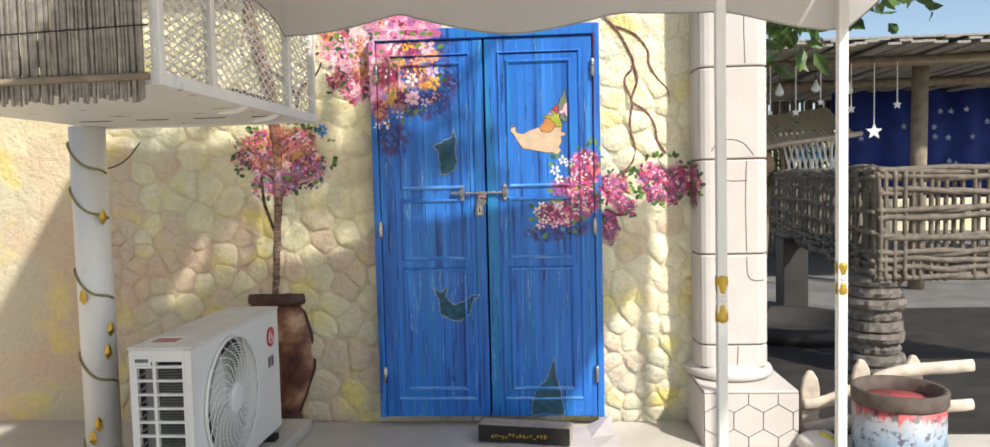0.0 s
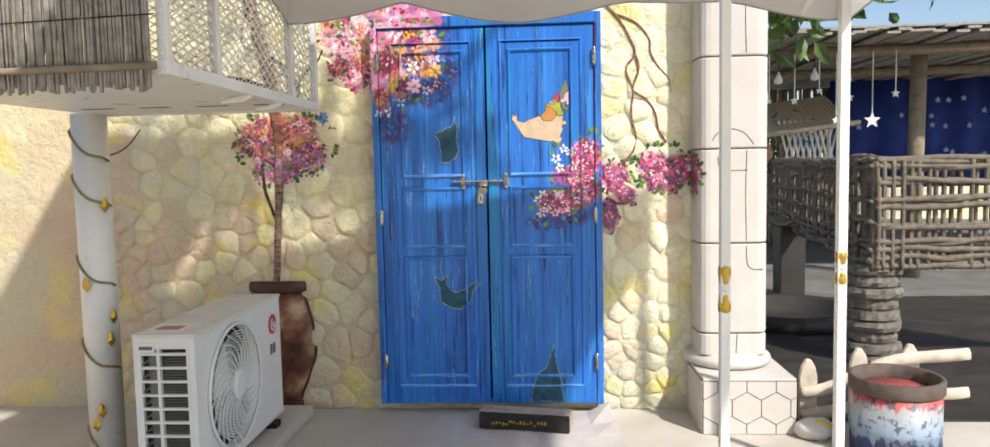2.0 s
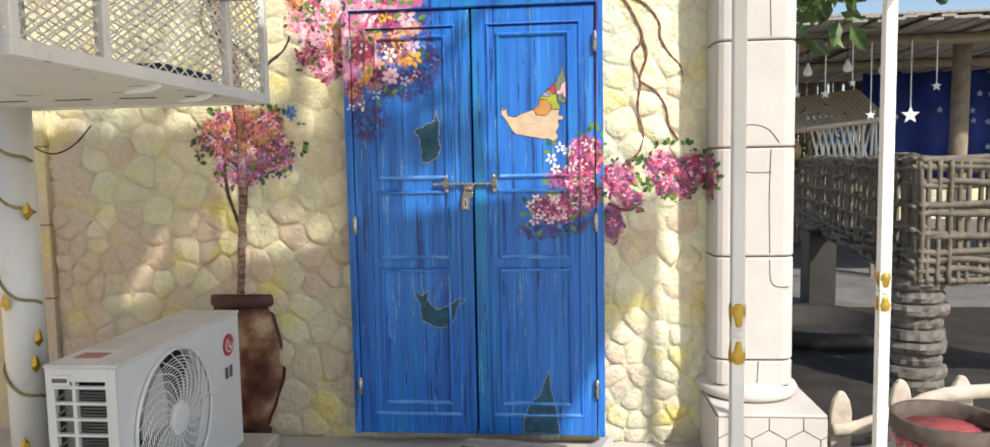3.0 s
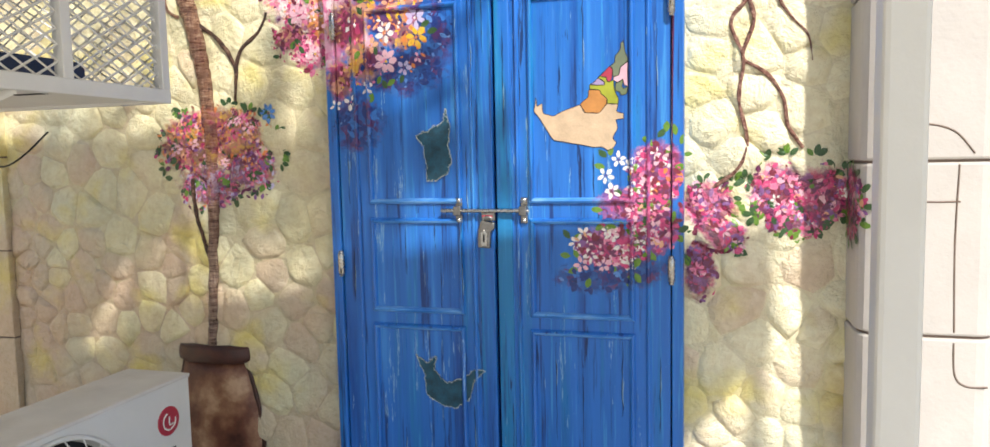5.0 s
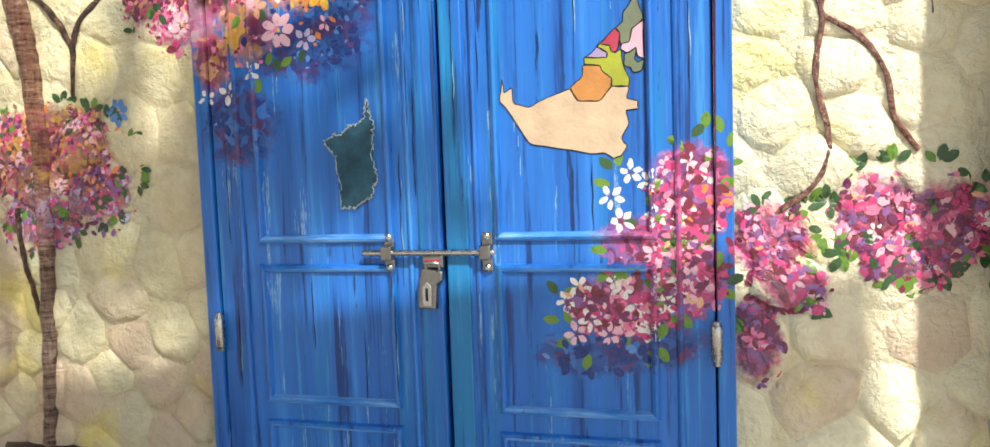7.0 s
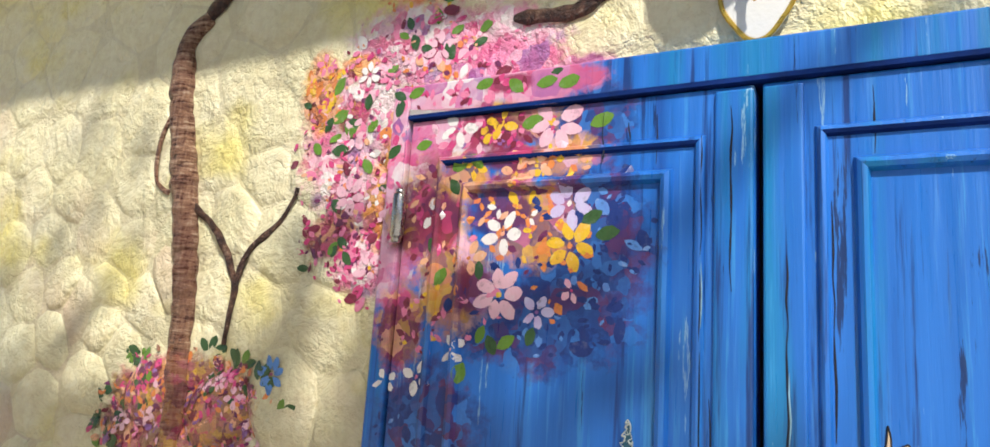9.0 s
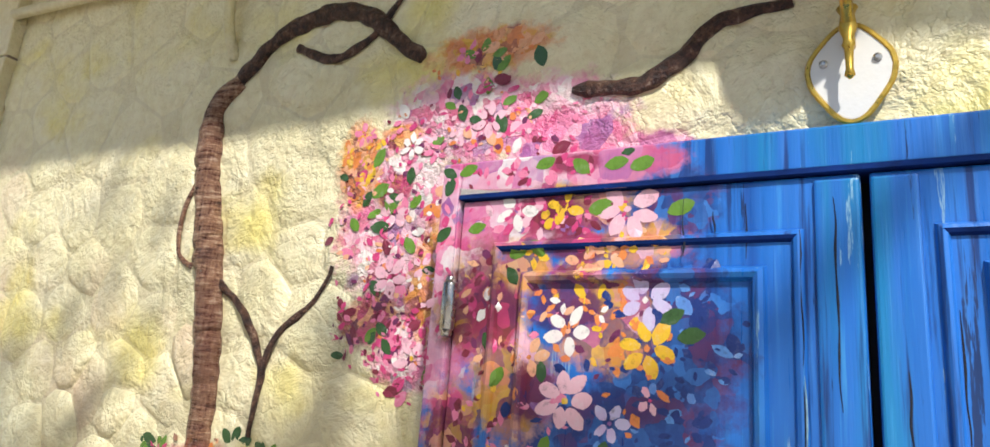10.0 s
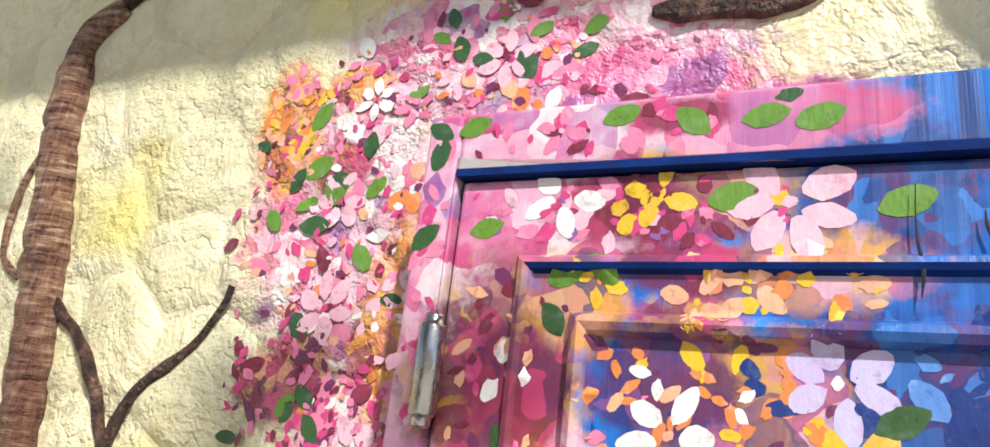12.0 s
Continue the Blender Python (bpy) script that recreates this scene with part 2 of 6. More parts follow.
M_WALL = wall_material("limewashed_stone")
M_JOINT = wall_material("limewashed_joint", True)
M_DOOR = door_material("blue_door_paint")
M_DOOR_TEAL = door_material("blue_frame_paint", 0.10)
# paler blue carries the highlight of the moulding rails
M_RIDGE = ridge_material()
# navy stands for shade: under the head and along the outer moulding's top
M_LINE = plain("navy_shade_line", (0.006, 0.026, 0.14), 0.85, vary=0.4, scale=25, spec=0.1)
M_GAP = plain("dark_gap", (0.006, 0.009, 0.02), 0.8)
M_PEEL = plain("bare_teal_wood", (0.016, 0.075, 0.12), 0.75, vary=0.5, scale=30, bump=0.4)
M_FLAKE = plain("flake_edge", (0.45, 0.50, 0.46), 0.6)
M_FLOOR = plain("dusty_concrete", (0.50, 0.46, 0.40), 0.9, vary=0.16, scale=2.2, bump=0.5, grain=160, dirty=0.35, dirt=(0.30, 0.26, 0.21))
M_WHITE = plain("white_gloss_paint", (0.74, 0.73, 0.69), 0.35, vary=0.05, scale=4, dirty=0.25, dirt=(0.5, 0.47, 0.4))
M_CASE = plain("grey_white_sheet_metal", (0.76, 0.76, 0.73), 0.38, vary=0.04, scale=3, bump=0.03, dirty=0.2, dirt=(0.42, 0.38, 0.32))
M_CASE_TOP = plain("dusty_sheet_metal", (0.68, 0.66, 0.62), 0.7, vary=0.10, scale=6, dirty=0.5, dirt=(0.45, 0.40, 0.33))
M_DARK = plain("black_recess", (0.012, 0.012, 0.013), 0.7)
M_FIN = plain("dull_fin", (0.16, 0.16, 0.15), 0.5, 0.4, vary=0.2, scale=20)
M_RED = plain("red_print", (0.45, 0.03, 0.06), 0.4, vary=0.05)
M_GREY = plain("grey_print", (0.10, 0.10, 0.11), 0.5, vary=0.05)
M_STEEL = plain("worn_steel", (0.50, 0.49, 0.47), 0.28, 1.0, vary=0.08, scale=30, bump=0.05)
M_HINGE = plain("dull_hinge_steel", (0.46, 0.44, 0.41), 0.26, 1.0, vary=0.15, scale=40, bump=0.05)
M_LOCK = plain("nickel_lock", (0.26, 0.25, 0.24), 0.35, 1.0, vary=0.25, scale=50, bump=0.1)
M_GOLD = plain("gold_paint", (0.55, 0.36, 0.06), 0.34, 0.75, vary=0.25, scale=30)
M_PILLAR = plain("white_stone_paint", (0.55, 0.515, 0.48), 0.7, vary=0.07, scale=5, bump=0.35, grain=60, dirty=0.3, dirt=(0.52, 0.46, 0.40))
M_PILLAR_JOINT = plain("brown_joint", (0.20, 0.15, 0.12), 0.9)
M_REED = plain("weathered_reed", (0.30, 0.275, 0.24), 0.85, vary=0.35, scale=40, bump=0.4)
M_STRAW = plain("pale_straw", (0.52, 0.43, 0.29), 0.85, vary=0.25, scale=30, bump=0.4)
M_WICKER = plain("weathered_palm_rib", (0.15, 0.125, 0.095), 0.85, vary=0.4, scale=25, bump=0.4)
M_TIMBER = plain("grey_timber", (0.24, 0.19, 0.13), 0.85, vary=0.3, scale=12, bump=0.4)
M_PICKET = plain("bleached_driftwood", (0.55, 0.47, 0.38), 0.8, vary=0.25, scale=14, bump=0.6, grain=40)
M_NEAR_BLACK = plain("near_black_matte", (0.030, 0.026, 0.022), 0.6, vary=0.4, scale=3, bump=0.4)
M_ROCK = plain("rough_dark_stone", (0.16, 0.14, 0.12), 0.95, vary=0.5, scale=18, bump=1.0, grain=30)
M_BLUE = plain("blue_tarpaulin", (0.015, 0.09, 0.40), 0.6, vary=0.2, scale=2)
M_NIGHT = plain("navy_cloth", (0.012, 0.035, 0.22), 0.8, vary=0.3, scale=5)
M_CARD = plain("splashed_board", (0.50, 0.46, 0.44), 0.85, vary=0.14, scale=7, bump=0.3, dirty=0.5, dirt=(0.42, 0.36, 0.40))
M_BEAM = plain("black_beam_paint", (0.012, 0.011, 0.010), 0.55, vary=0.4, scale=30, bump=0.5, dirty=0.3, dirt=(0.12, 0.09, 0.05))
M_BEAM_TOP = plain("worn_beam_top", (0.40, 0.34, 0.28), 0.85, vary=0.25, scale=14, bump=0.4)
M_YELLOW = plain("yellow_paint", (0.55, 0.46, 0.03), 0.5)
M_LEAF = plain("green_leaf", (0.07, 0.13, 0.025), 0.45, vary=0.5, scale=9, bump=0.1)


def bark_material():
    n = Nodes("painted_bark")
    ring = n.math("ADD", n.math("MULTIPLY", n.noise(1.0, 5, 0.7, n.scaled(22, 22, 150)), 0.6), n.math("MULTIPLY", n.noise(1.0, 5, 0.75, n.scaled(110, 110, 14)), 0.4))
    c = n.ramp(ring, (0.36, (0.020, 0.008, 0.006)), (0.45, (0.115, 0.045, 0.027)), (0.54, (0.28, 0.145, 0.08)), (0.64, (0.58, 0.45, 0.33)))
    c = n.mix(n.ramp(n.math("MULTIPLY", n.axis(2), 0.5), (0.55, 0.5), (0.72, 0.0)), c, n.ramp(ring, (0.40, (0.06, 0.04, 0.035)), (0.60, (0.42, 0.33, 0.28))))   # greyer wash near the jar
    c = n.mix(n.ramp(n.noise(4, 3), (0.4, 0.0), (0.65, 0.45)), c, (0.09, 0.026, 0.016))
    c = n.mix(0.6, c, blossoms(n, c))
    n.bump(ring, 1.0, 0.012)
    return n.done(c, n.ramp(ring, (0.4, 0.22), (0.6, 0.45)), 0.0, 0.5)


M_BARK = bark_material()


def twig_material():
    n = Nodes("dark_twig_paint")
    k = n.noise(55, 6, 0.75)
    c = n.ramp(k, (0.34, (0.009, 0.004, 0.003)), (0.47, (0.045, 0.018, 0.012)), (0.57, (0.12, 0.055, 0.032)), (0.70, (0.34, 0.24, 0.17)))
    n.bump(n.math("ADD", k, n.noise(120, 3)), 1.0, 0.010)
    return n.done(c, 0.45)


M_TWIG = twig_material()


def vine_material():
    n = Nodes("rosy_vine_paint")
    k = n.noise(70, 6, 0.75)
    c = n.ramp(k, (0.32, (0.05, 0.016, 0.014)), (0.46, (0.18, 0.075, 0.055)), (0.58, (0.32, 0.16, 0.12)), (0.70, (0.60, 0.44, 0.34)))
    n.bump(n.math("ADD", k, n.noise(120, 3)), 1.0, 0.008)
    return n.done(c, 0.45)


M_VINE = vine_material()


def cloth_material():
    n = Nodes("white_tent_cloth")
    n.bump(n.noise(6, 4), 0.2, 0.02)
    mat = n.done(n.ramp(n.noise(3, 4), (0.3, (0.62, 0.60, 0.56)), (0.7, (0.72, 0.70, 0.66))), 0.75)
    tr = n.node("ShaderNodeBsdfTranslucent", Color=(0.86, 0.84, 0.80, 1))
    mx = n.node("ShaderNodeMixShader", Fac=0.72)
    n.t.links.new(n.bsdf.outputs[0], mx.inputs[1])
    n.t.links.new(tr.outputs[0], mx.inputs[2])
    n.t.links.new(mx.outputs[0], n.t.nodes["Material Output"].inputs[0])
    return mat


M_CLOTH = cloth_material()

# ---- mesh helpers ----


def link(name, bm, mats, parent=None, label="", smooth=False, bevel=0.0, **tags):
    mesh = bpy.data.meshes.new(name)
    bm.normal_update()
    bm.to_mesh(mesh)
    bm.free()
    for m in mats if isinstance(mats, (list, tuple)) else [mats]:
        mesh.materials.append(m)
    if smooth:
        mesh.polygons.foreach_set("use_smooth", [True] * len(mesh.polygons))
    ob = new(name, mesh)
    if parent:
        ob.parent = parent
    if bevel:
        mod = ob.modifiers.new("bevel", "BEVEL")
        mod.width, mod.segments, mod.limit_method = bevel, 2, "ANGLE"
    return tagged(ob, label, **tags)


def part(name, bm, material, parent, label="", **k):
    return link(name, bm, material, parent, label, **k)


def thing(name, label, category, group="", kind=""):
    ob = new(name)
    ob.empty_display_size = 0.1
    return tagged(ob, label, category, group, kind)


def box(bm, x0, x1, y0, y1, z0, z1, m=0, turn=None):
    v = [Vector(p) for p in ((x0, y0, z0), (x1, y0, z0), (x1, y1, z0), (x0, y1, z0), (x0, y0, z1), (x1, y0, z1), (x1, y1, z1), (x0, y1, z1))]
    vs = [bm.verts.new(turn @ p if turn else p) for p in v]
    for f in ((0, 3, 2, 1), (4, 5, 6, 7), (0, 1, 5, 4), (1, 2, 6, 5), (2, 3, 7, 6), (3, 0, 4, 7)):
        bm.faces.new([vs[i] for i in f]).material_index = m
    return bm


def boxed(*a, **k):
    return box(bmesh.new(), *a, **k)


def lathe(bm, profile, centre=(0, 0, 0), n=20, turn=None, m=0):
    """Turns (radius, height) pairs about z."""
    c = Vector(centre)
    rings = []
    for r, h in profile:
        row = []
        for i in range(n):
            a = math.tau * i / n
            p = Vector((r * math.cos(a), r * math.sin(a), h))
            row.append(bm.verts.new(c + (turn @ p if turn else p)))
        rings.append(row)
    for a, b in zip(rings, rings[1:]):
        for i in range(n):
            bm.faces.new((a[i], a[(i + 1) % n], b[(i + 1) % n], b[i])).material_index = m
    bm.faces.new(rings[0][::-1]).material_index = m
    bm.faces.new(rings[-1]).material_index = m
    return bm


def tube(bm, pts, radii, n=8, m=0, wobble=0.0, flat=1.0):
    """A tapered tube along points, smoothed by a spline; flat squeezes it towards the wall."""
    pts = [Vector(p) for p in pts]
    if not isinstance(radii, (list, tuple)):
        radii = [radii] * len(pts)
    path, rad = [], []
    steps = 5 if len(pts) > 2 else 1
    for i in range(len(pts) - 1):
        a, b, c, d = pts[max(i - 1, 0)], pts[i], pts[i + 1], pts[min(i + 2, len(pts) - 1)]
        for s in range(steps):
            t = s / steps
            path.append(0.5 * ((2 * b) + (c - a) * t + (2 * a - 5 * b + 4 * c - d) * t * t + (3 * b - a - 3 * c + d) * t ** 3))
            rad.append(radii[i] * (1 - t) + radii[i + 1] * t)
    path.append(pts[-1])
    rad.append(radii[-1])
    rows = []
    for i, p in enumerate(path):
        d = (path[min(i + 1, len(path) - 1)] - path[max(i - 1, 0)]).normalized()
        u = d.cross(Vector((0, 1, 0)))
        u = u.normalized() if u.length > 1e-3 else d.cross(Vector((1, 0, 0))).normalized()
        w = u.cross(d)
        row = []
        for k in range(n):
            a = math.tau * k / n
            r = rad[i] * (1 + wobble * noise.noise(p * 23 + Vector((k * 3.1, 0, 0))))
            row.append(bm.verts.new(p + u * (r * math.cos(a)) + w * (r * flat * math.sin(a))))
        rows.append(row)
    for a, b in zip(rows, rows[1:]):
        for k in range(n):
            bm.faces.new((a[k], a[(k + 1) % n], b[(k + 1) % n], b[k])).material_index = m
    bm.faces.new(rows[0][::-1]).material_index = m
    bm.faces.new(rows[-1]).material_index = m
    return bm


def plate(bm, outline, y0, y1, m=0):
    """A flat plate facing -y from an (x, z) outline, from y0 at the back to y1 in front."""
    if sum(a[0] * b[1] - b[0] * a[1] for a, b in zip(outline, outline[1:] + outline[:1])) < 0:
        outline = outline[::-1]
    back = [bm.verts.new((x, y0, z)) for x, z in outline]
    front = [bm.verts.new((x, y1, z)) for x, z in outline]
    bm.faces.new(front).material_index = m
    bm.faces.new(back[::-1]).material_index = m
    n = len(outline)
    for i in range(n):
        j = (i + 1) % n
        bm.faces.new((front[i], back[i], back[j], front[j])).material_index = m
    return bm


# ---- setting ----
WX0, WX1, WTOP = -2.20, 1.12, 3.0
tagged(link("ground", boxed(-60, 60, -60, 60, -0.3, 0), M_FLOOR), "dusty pale grey concrete courtyard floor", "floor", kind="structure")
wall = link("wall_north", boxed(WX0, WX1, 0.0, 0.22, 0, WTOP), M_JOINT)
tagged(wall, "cream limewashed wall moulded as rounded fieldstones", "wall", kind="structure")
link("wall_west", boxed(-4.2, -4.0, -7.0, 0.22, 0, 2.1), M_JOINT, label="plain cream plastered side wall", category="wall", kind="structure")
link("wall_corner", boxed(-4.0, -2.31, 0.03, 0.22, 0, 3.0), M_JOINT, label="plain cream plastered wall return", category="wall", kind="structure")
link("eave", boxed(-2.75, 1.2, -0.57, 0.25, 3.0, 3.1), M_JOINT, label="plain cream plastered roof overhang", category="eave", kind="structure")

# ---- the stones of the wall ----


def stone_field(x0, x1, z0, z1, size, seed):
    """Sites of irregular rounded stones, spread evenly by chance, with their neighbours."""
    rnd = random.Random(seed)
    sites = []
    tries = 0
    while tries < 9000:
        tries += 1
        p = (rnd.uniform(x0 - 0.1, x1 + 0.1), rnd.uniform(z0 - 0.1, z1 + 0.1))
        d = size * (0.84 + 0.46 * noise.noise(Vector((p[0] * 1.7, 0, p[1] * 1.7)))) * (1.4 if p[1] > 1.8 else 1.0)
        if all((p[0] - q[0]) ** 2 + ((p[1] - q[1]) * 1.12) ** 2 > d * d for q in sites):
            sites.append(p)
    return np.array(sites)


SITES = stone_field(WX0, WX1, 0, WTOP, 0.128, 5)
RISE = [0.006 + 0.010 * random.Random(i).random() for i in range(len(SITES))]
TILT = [(random.Random(i + 900).uniform(-0.5, 0.5), random.Random(i + 4000).uniform(-0.75, 0.25)) for i in range(len(SITES))]   # each stone leans its own way
PROFILE = ((1.0, 0.0), (0.90, 0.45), (0.70, 0.82), (0.38, 1.0))   # share of the radius, share of the rise


def reach(i, a):
    """How far stone i goes from its site in the direction a, with its corners rounded off."""
    c = SITES[i]
    d = np.array((math.cos(a), math.sin(a)))
    off = SITES - c
    n2 = (off ** 2).sum(1)
    near = (n2 > 0) & (n2 < 0.3)
    along = off[near] @ d
    ok = along > 1e-6
    r = (n2[near][ok] / 2 / along[ok])
    r = np.sort(r)[:2]
    soft = -math.log(sum(math.exp(-18 * v / r[0]) for v in r)) / 18 * r[0]
    return min(soft - 0.0012, 0.15)


def wall_rise(x, z):
    """How far the moulded wall stands out at a place."""
    d = ((SITES - (x, z)) ** 2).sum(1)
    i = int(d.argmin())
    dist = math.sqrt(d[i])
    r = dist / max(0.01, reach(i, math.atan2(z - SITES[i][1], x - SITES[i][0])))
    if r >= 1:
        return 0.0
    rs, hs = [p[0] for p in PROFILE][::-1], [p[1] for p in PROFILE][::-1]
    return RISE[i] * float(np.interp(r, rs, hs)) * flatter(SITES[i][1])


def flatter(z):
    """The moulding is shallower high up."""
    return 1.0 if z < 1.6 else max(0.42, 1.0 - (z - 1.6) * 1.2)


def stone_rows(i):
    c, rows = SITES[i], []
    n = 12
    for share, rise in PROFILE:
        row = []
        for k in range(n):
            a = math.tau * k / n
            r = reach(i, a) * share
            x = min(max(c[0] + r * math.cos(a), WX0 + 0.002), WX1 - 0.004)
            z = min(max(c[1] + r * math.sin(a), 0.002), WTOP - 0.002)
            lean = 1 + share * (TILT[i][0] * math.cos(a) + TILT[i][1] * math.sin(a))
            row.append((x, -RISE[i] * rise * lean * flatter(c[1]) + (0.001 if rise == 0 else 0), z))
        rows.append(row)
    return rows


def add_rows(bm, rows):
    vs = [[bm.verts.new(p) for p in row] for row in rows]
    n = len(rows[0])
    for a, b in zip(vs, vs[1:]):
        for k in range(n):
            bm.faces.new((a[k], a[(k + 1) % n], b[(k + 1) % n], b[k]))
    bm.faces.new(vs[-1])


def build_stones():
    rest = bmesh.new()
    singles = 0
    for i, (x, z) in enumerate(SITES):
        if not (WX0 - 0.02 < x < WX1 + 0.02 and -0.02 < z < WTOP):
            continue
        if abs(x) < 0.56 and 0.12 < z < 2.05:
            continue                                        # behind the door
        if z < 2.7 and x > -2.0 and singles < 300:
            bm = bmesh.new()
            add_rows(bm, stone_rows(i))
            part("stone", bm, M_WALL, wall, smooth=True)
            singles += 1
        else:
            add_rows(rest, stone_rows(i))
    tagged(part("stones", rest, M_WALL, wall, smooth=True), kind="stuff")


# ---- the blue door ----
DF, DL = -0.100, -0.0925          # fronts of the frame and of the leaves


def moulding(bm, x0, x1, z0, z1, w, y, h):
    """A raised, rounded rectangle of mitred strips on a face at y."""
    prof = ((0.0, 0.0), (0.2, 0.75), (0.5, 1.0), (0.8, 0.75), (1.0, 0.0))
    rows = []
    for s, t in prof:
        o = w * s
        rows.append([bm.verts.new(p) for p in ((x0 + o, y - h * t, z0 + o), (x1 - o, y - h * t, z0 + o), (x1 - o, y - h * t, z1 - o), (x0 + o, y - h * t, z1 - o))])
    for i, (a, b) in enumerate(zip(rows, rows[1:])):
        for k in range(4):
            bm.faces.new((a[k], a[(k + 1) % 4], b[(k + 1) % 4], b[k])).material_index = (1, 0, 2 if i > 1 else 0, 0)[k]     # foot and top rails take own materials, for painted highlights and shade lines
    return bm


def build_door():
    door = thing("door_1", "closed double-leaf blue painted wooden door with streaked flaking paint and painted blossoms", "door", kind="structure")
    jamb = boxed(-0.612, -0.577, DF, 0.0, 0.055, 2.155)
    part("jamb", jamb, M_DOOR_TEAL, door, "blue door jamb streaked with turquoise", bevel=0.004)
    part("jamb", boxed(0.577, 0.612, DF, 0.0, 0.055, 2.155), M_DOOR_TEAL, door, "blue door jamb streaked with turquoise", bevel=0.004)
    part("head", boxed(-0.577, 0.577, DF, 0.0, 2.097, 2.155), M_DOOR_TEAL, door, bevel=0.004)
    # thin proud strip that paints in the dark of the gap below the head
    part("rebate", boxed(-0.5765, 0.5765, DF - 0.0015, -0.04, 2.0925, 2.0995), M_LINE, door, "navy strip painted as the shade of the gap under the head")
    part("backing", boxed(-0.577, 0.577, -0.04, 0.0, 0.07, 2.098), M_GAP, door)
    for sign in (-1, 1):
        bm = bmesh.new()
        a, b = sorted((sign * 0.573, sign * 0.005))
        leaf = part("leaf", box(bm, a, b, DL, -0.045, 0.058, 2.0905), M_DOOR, door, "blue door leaf with three moulded panels", bevel=0.004)
        a, b = sorted((sign * 0.512, sign * 0.070))
        # top rail has its shade line painted in navy
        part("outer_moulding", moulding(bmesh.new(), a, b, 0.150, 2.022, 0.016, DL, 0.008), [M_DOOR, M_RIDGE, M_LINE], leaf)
        a, b = sorted((sign * 0.462, sign * 0.115))
        for z0, z1 in ((0.205, 0.878), (0.918, 1.252), (1.300, 1.976)):
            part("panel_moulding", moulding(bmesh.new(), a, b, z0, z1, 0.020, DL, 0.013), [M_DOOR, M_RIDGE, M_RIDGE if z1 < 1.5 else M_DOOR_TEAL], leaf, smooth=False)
        part("meeting_stile", boxed(*sorted((sign * 0.006, sign * 0.058)), DL - 0.006, DL + 0.01, 0.06, 2.084), M_DOOR_TEAL, leaf, bevel=0.004)
        for z in (1.912, 1.080, 0.285):
            bm = bmesh.new()
            lathe(bm, ((0.004, -0.047), (0.0075, -0.046), (0.0085, -0.043), (0.0085, -0.038), (0.0105, -0.037), (0.0115, -0.035), (0.0115, 0.035), (0.0105, 0.037), (0.0085, 0.038), (0.0085, 0.043), (0.0075, 0.046), (0.004, 0.047)), (sign * 0.575, DF - 0.006, z + 0.009), 20)
            part("hinge", bm, M_HINGE, leaf, "steel barrel hinge", smooth=True)
    return door


def peeled(name, outline, mat, door, label, rim=True):
    """A shallow flaked patch on a leaf: a dark ground with a thin pale broken edge of paint curling round it."""
    bm = plate(bmesh.new(), outline, DL + 0.002, DL - 0.006)
    patch = part(name, bm, mat, door, label)
    if rim:
        bm = bmesh.new()
        n = len(outline)
        rnd = random.Random(n)
        for (x0, z0), (x1, z1) in zip(outline, outline[1:] + outline[:1]):
            m = 5
            pts = [(x0 + (x1 - x0) * k / m + rnd.uniform(-0.004, 0.004), DL - 0.006, z0 + (z1 - z0) * k / m + rnd.uniform(-0.004, 0.004)) for k in range(m + 1)]
            pts[0], pts[-1] = (x0, DL - 0.006, z0), (x1, DL - 0.006, z1)
            tube(bm, pts, [rnd.uniform(0.0003, 0.0016) for _ in pts], 4)
        part("flaked_edge", bm, M_FLAKE, patch, "pale flaked paint edge")
    return patch


def ragged(outline, amount, seed, m=4):
    """Breaks the straight sides of an outline into small uneven steps."""
    rnd = random.Random(seed)
    out = []
    for (x0, z0), (x1, z1) in zip(outline, outline[1:] + outline[:1]):
        for k in range(m):
            t = k / m
            j = amount if k else 0
            out.append((x0 + (x1 - x0) * t + rnd.uniform(-j, j), z0 + (z1 - z0) * t + rnd.uniform(-j, j)))
    return out


door = build_door()
peeled("peeled_patch", ragged([(-0.169, 1.625), (-0.178, 1.58), (-0.221, 1.56), (-0.278, 1.536), (-0.249, 1.498), (-0.242, 1.382), (-0.206, 1.38), (-0.168, 1.403), (-0.152, 1.445), (-0.162, 1.507), (-0.155, 1.548)], 0.004, 1), M_PEEL, door, "dark oval patch where paint flaked away")
peeled("peeled_patch", ragged([(-0.303, 0.77), (-0.262, 0.742), (-0.225, 0.767), (-0.235, 0.716), (-0.189, 0.675), (-0.133, 0.691), (-0.087, 0.727), (-0.048, 0.725), (-0.088, 0.69), (-0.111, 0.616), (-0.157, 0.584), (-0.213, 0.596), (-0.264, 0.625), (-0.269, 0.702)], 0.003, 2), M_PEEL, door, "dark ragged antelope-shaped flaked patch")
peeled("peeled_patch", ragged([(0.343, 0.385), (0.362, 0.256), (0.378, 0.185), (0.394, 0.068), (0.218, 0.068), (0.227, 0.15), (0.256, 0.221), (0.299, 0.257)], 0.004, 3), M_PEEL, door, "dark stepped flaked patch at the foot of the leaf")


def map_region(tone, rgb, outline):
    """One painted region of the map, edged with a thin dark line."""
    pts = ragged(outline, 0.0014, tone, 2)
    area = part("map_region", plate(bmesh.new(), pts, DL + 0.002, DL - 0.0016), plain(tone + "_map_paint", rgb, 0.55, vary=0.16, scale=26, bump=0.3), door, tone + " painted map region")
    part("region_outline", tube(bmesh.new(), [(x, DL - 0.0016, z) for x, z in pts + pts[:1]], 0.0011, 4), M_BEAM, area)


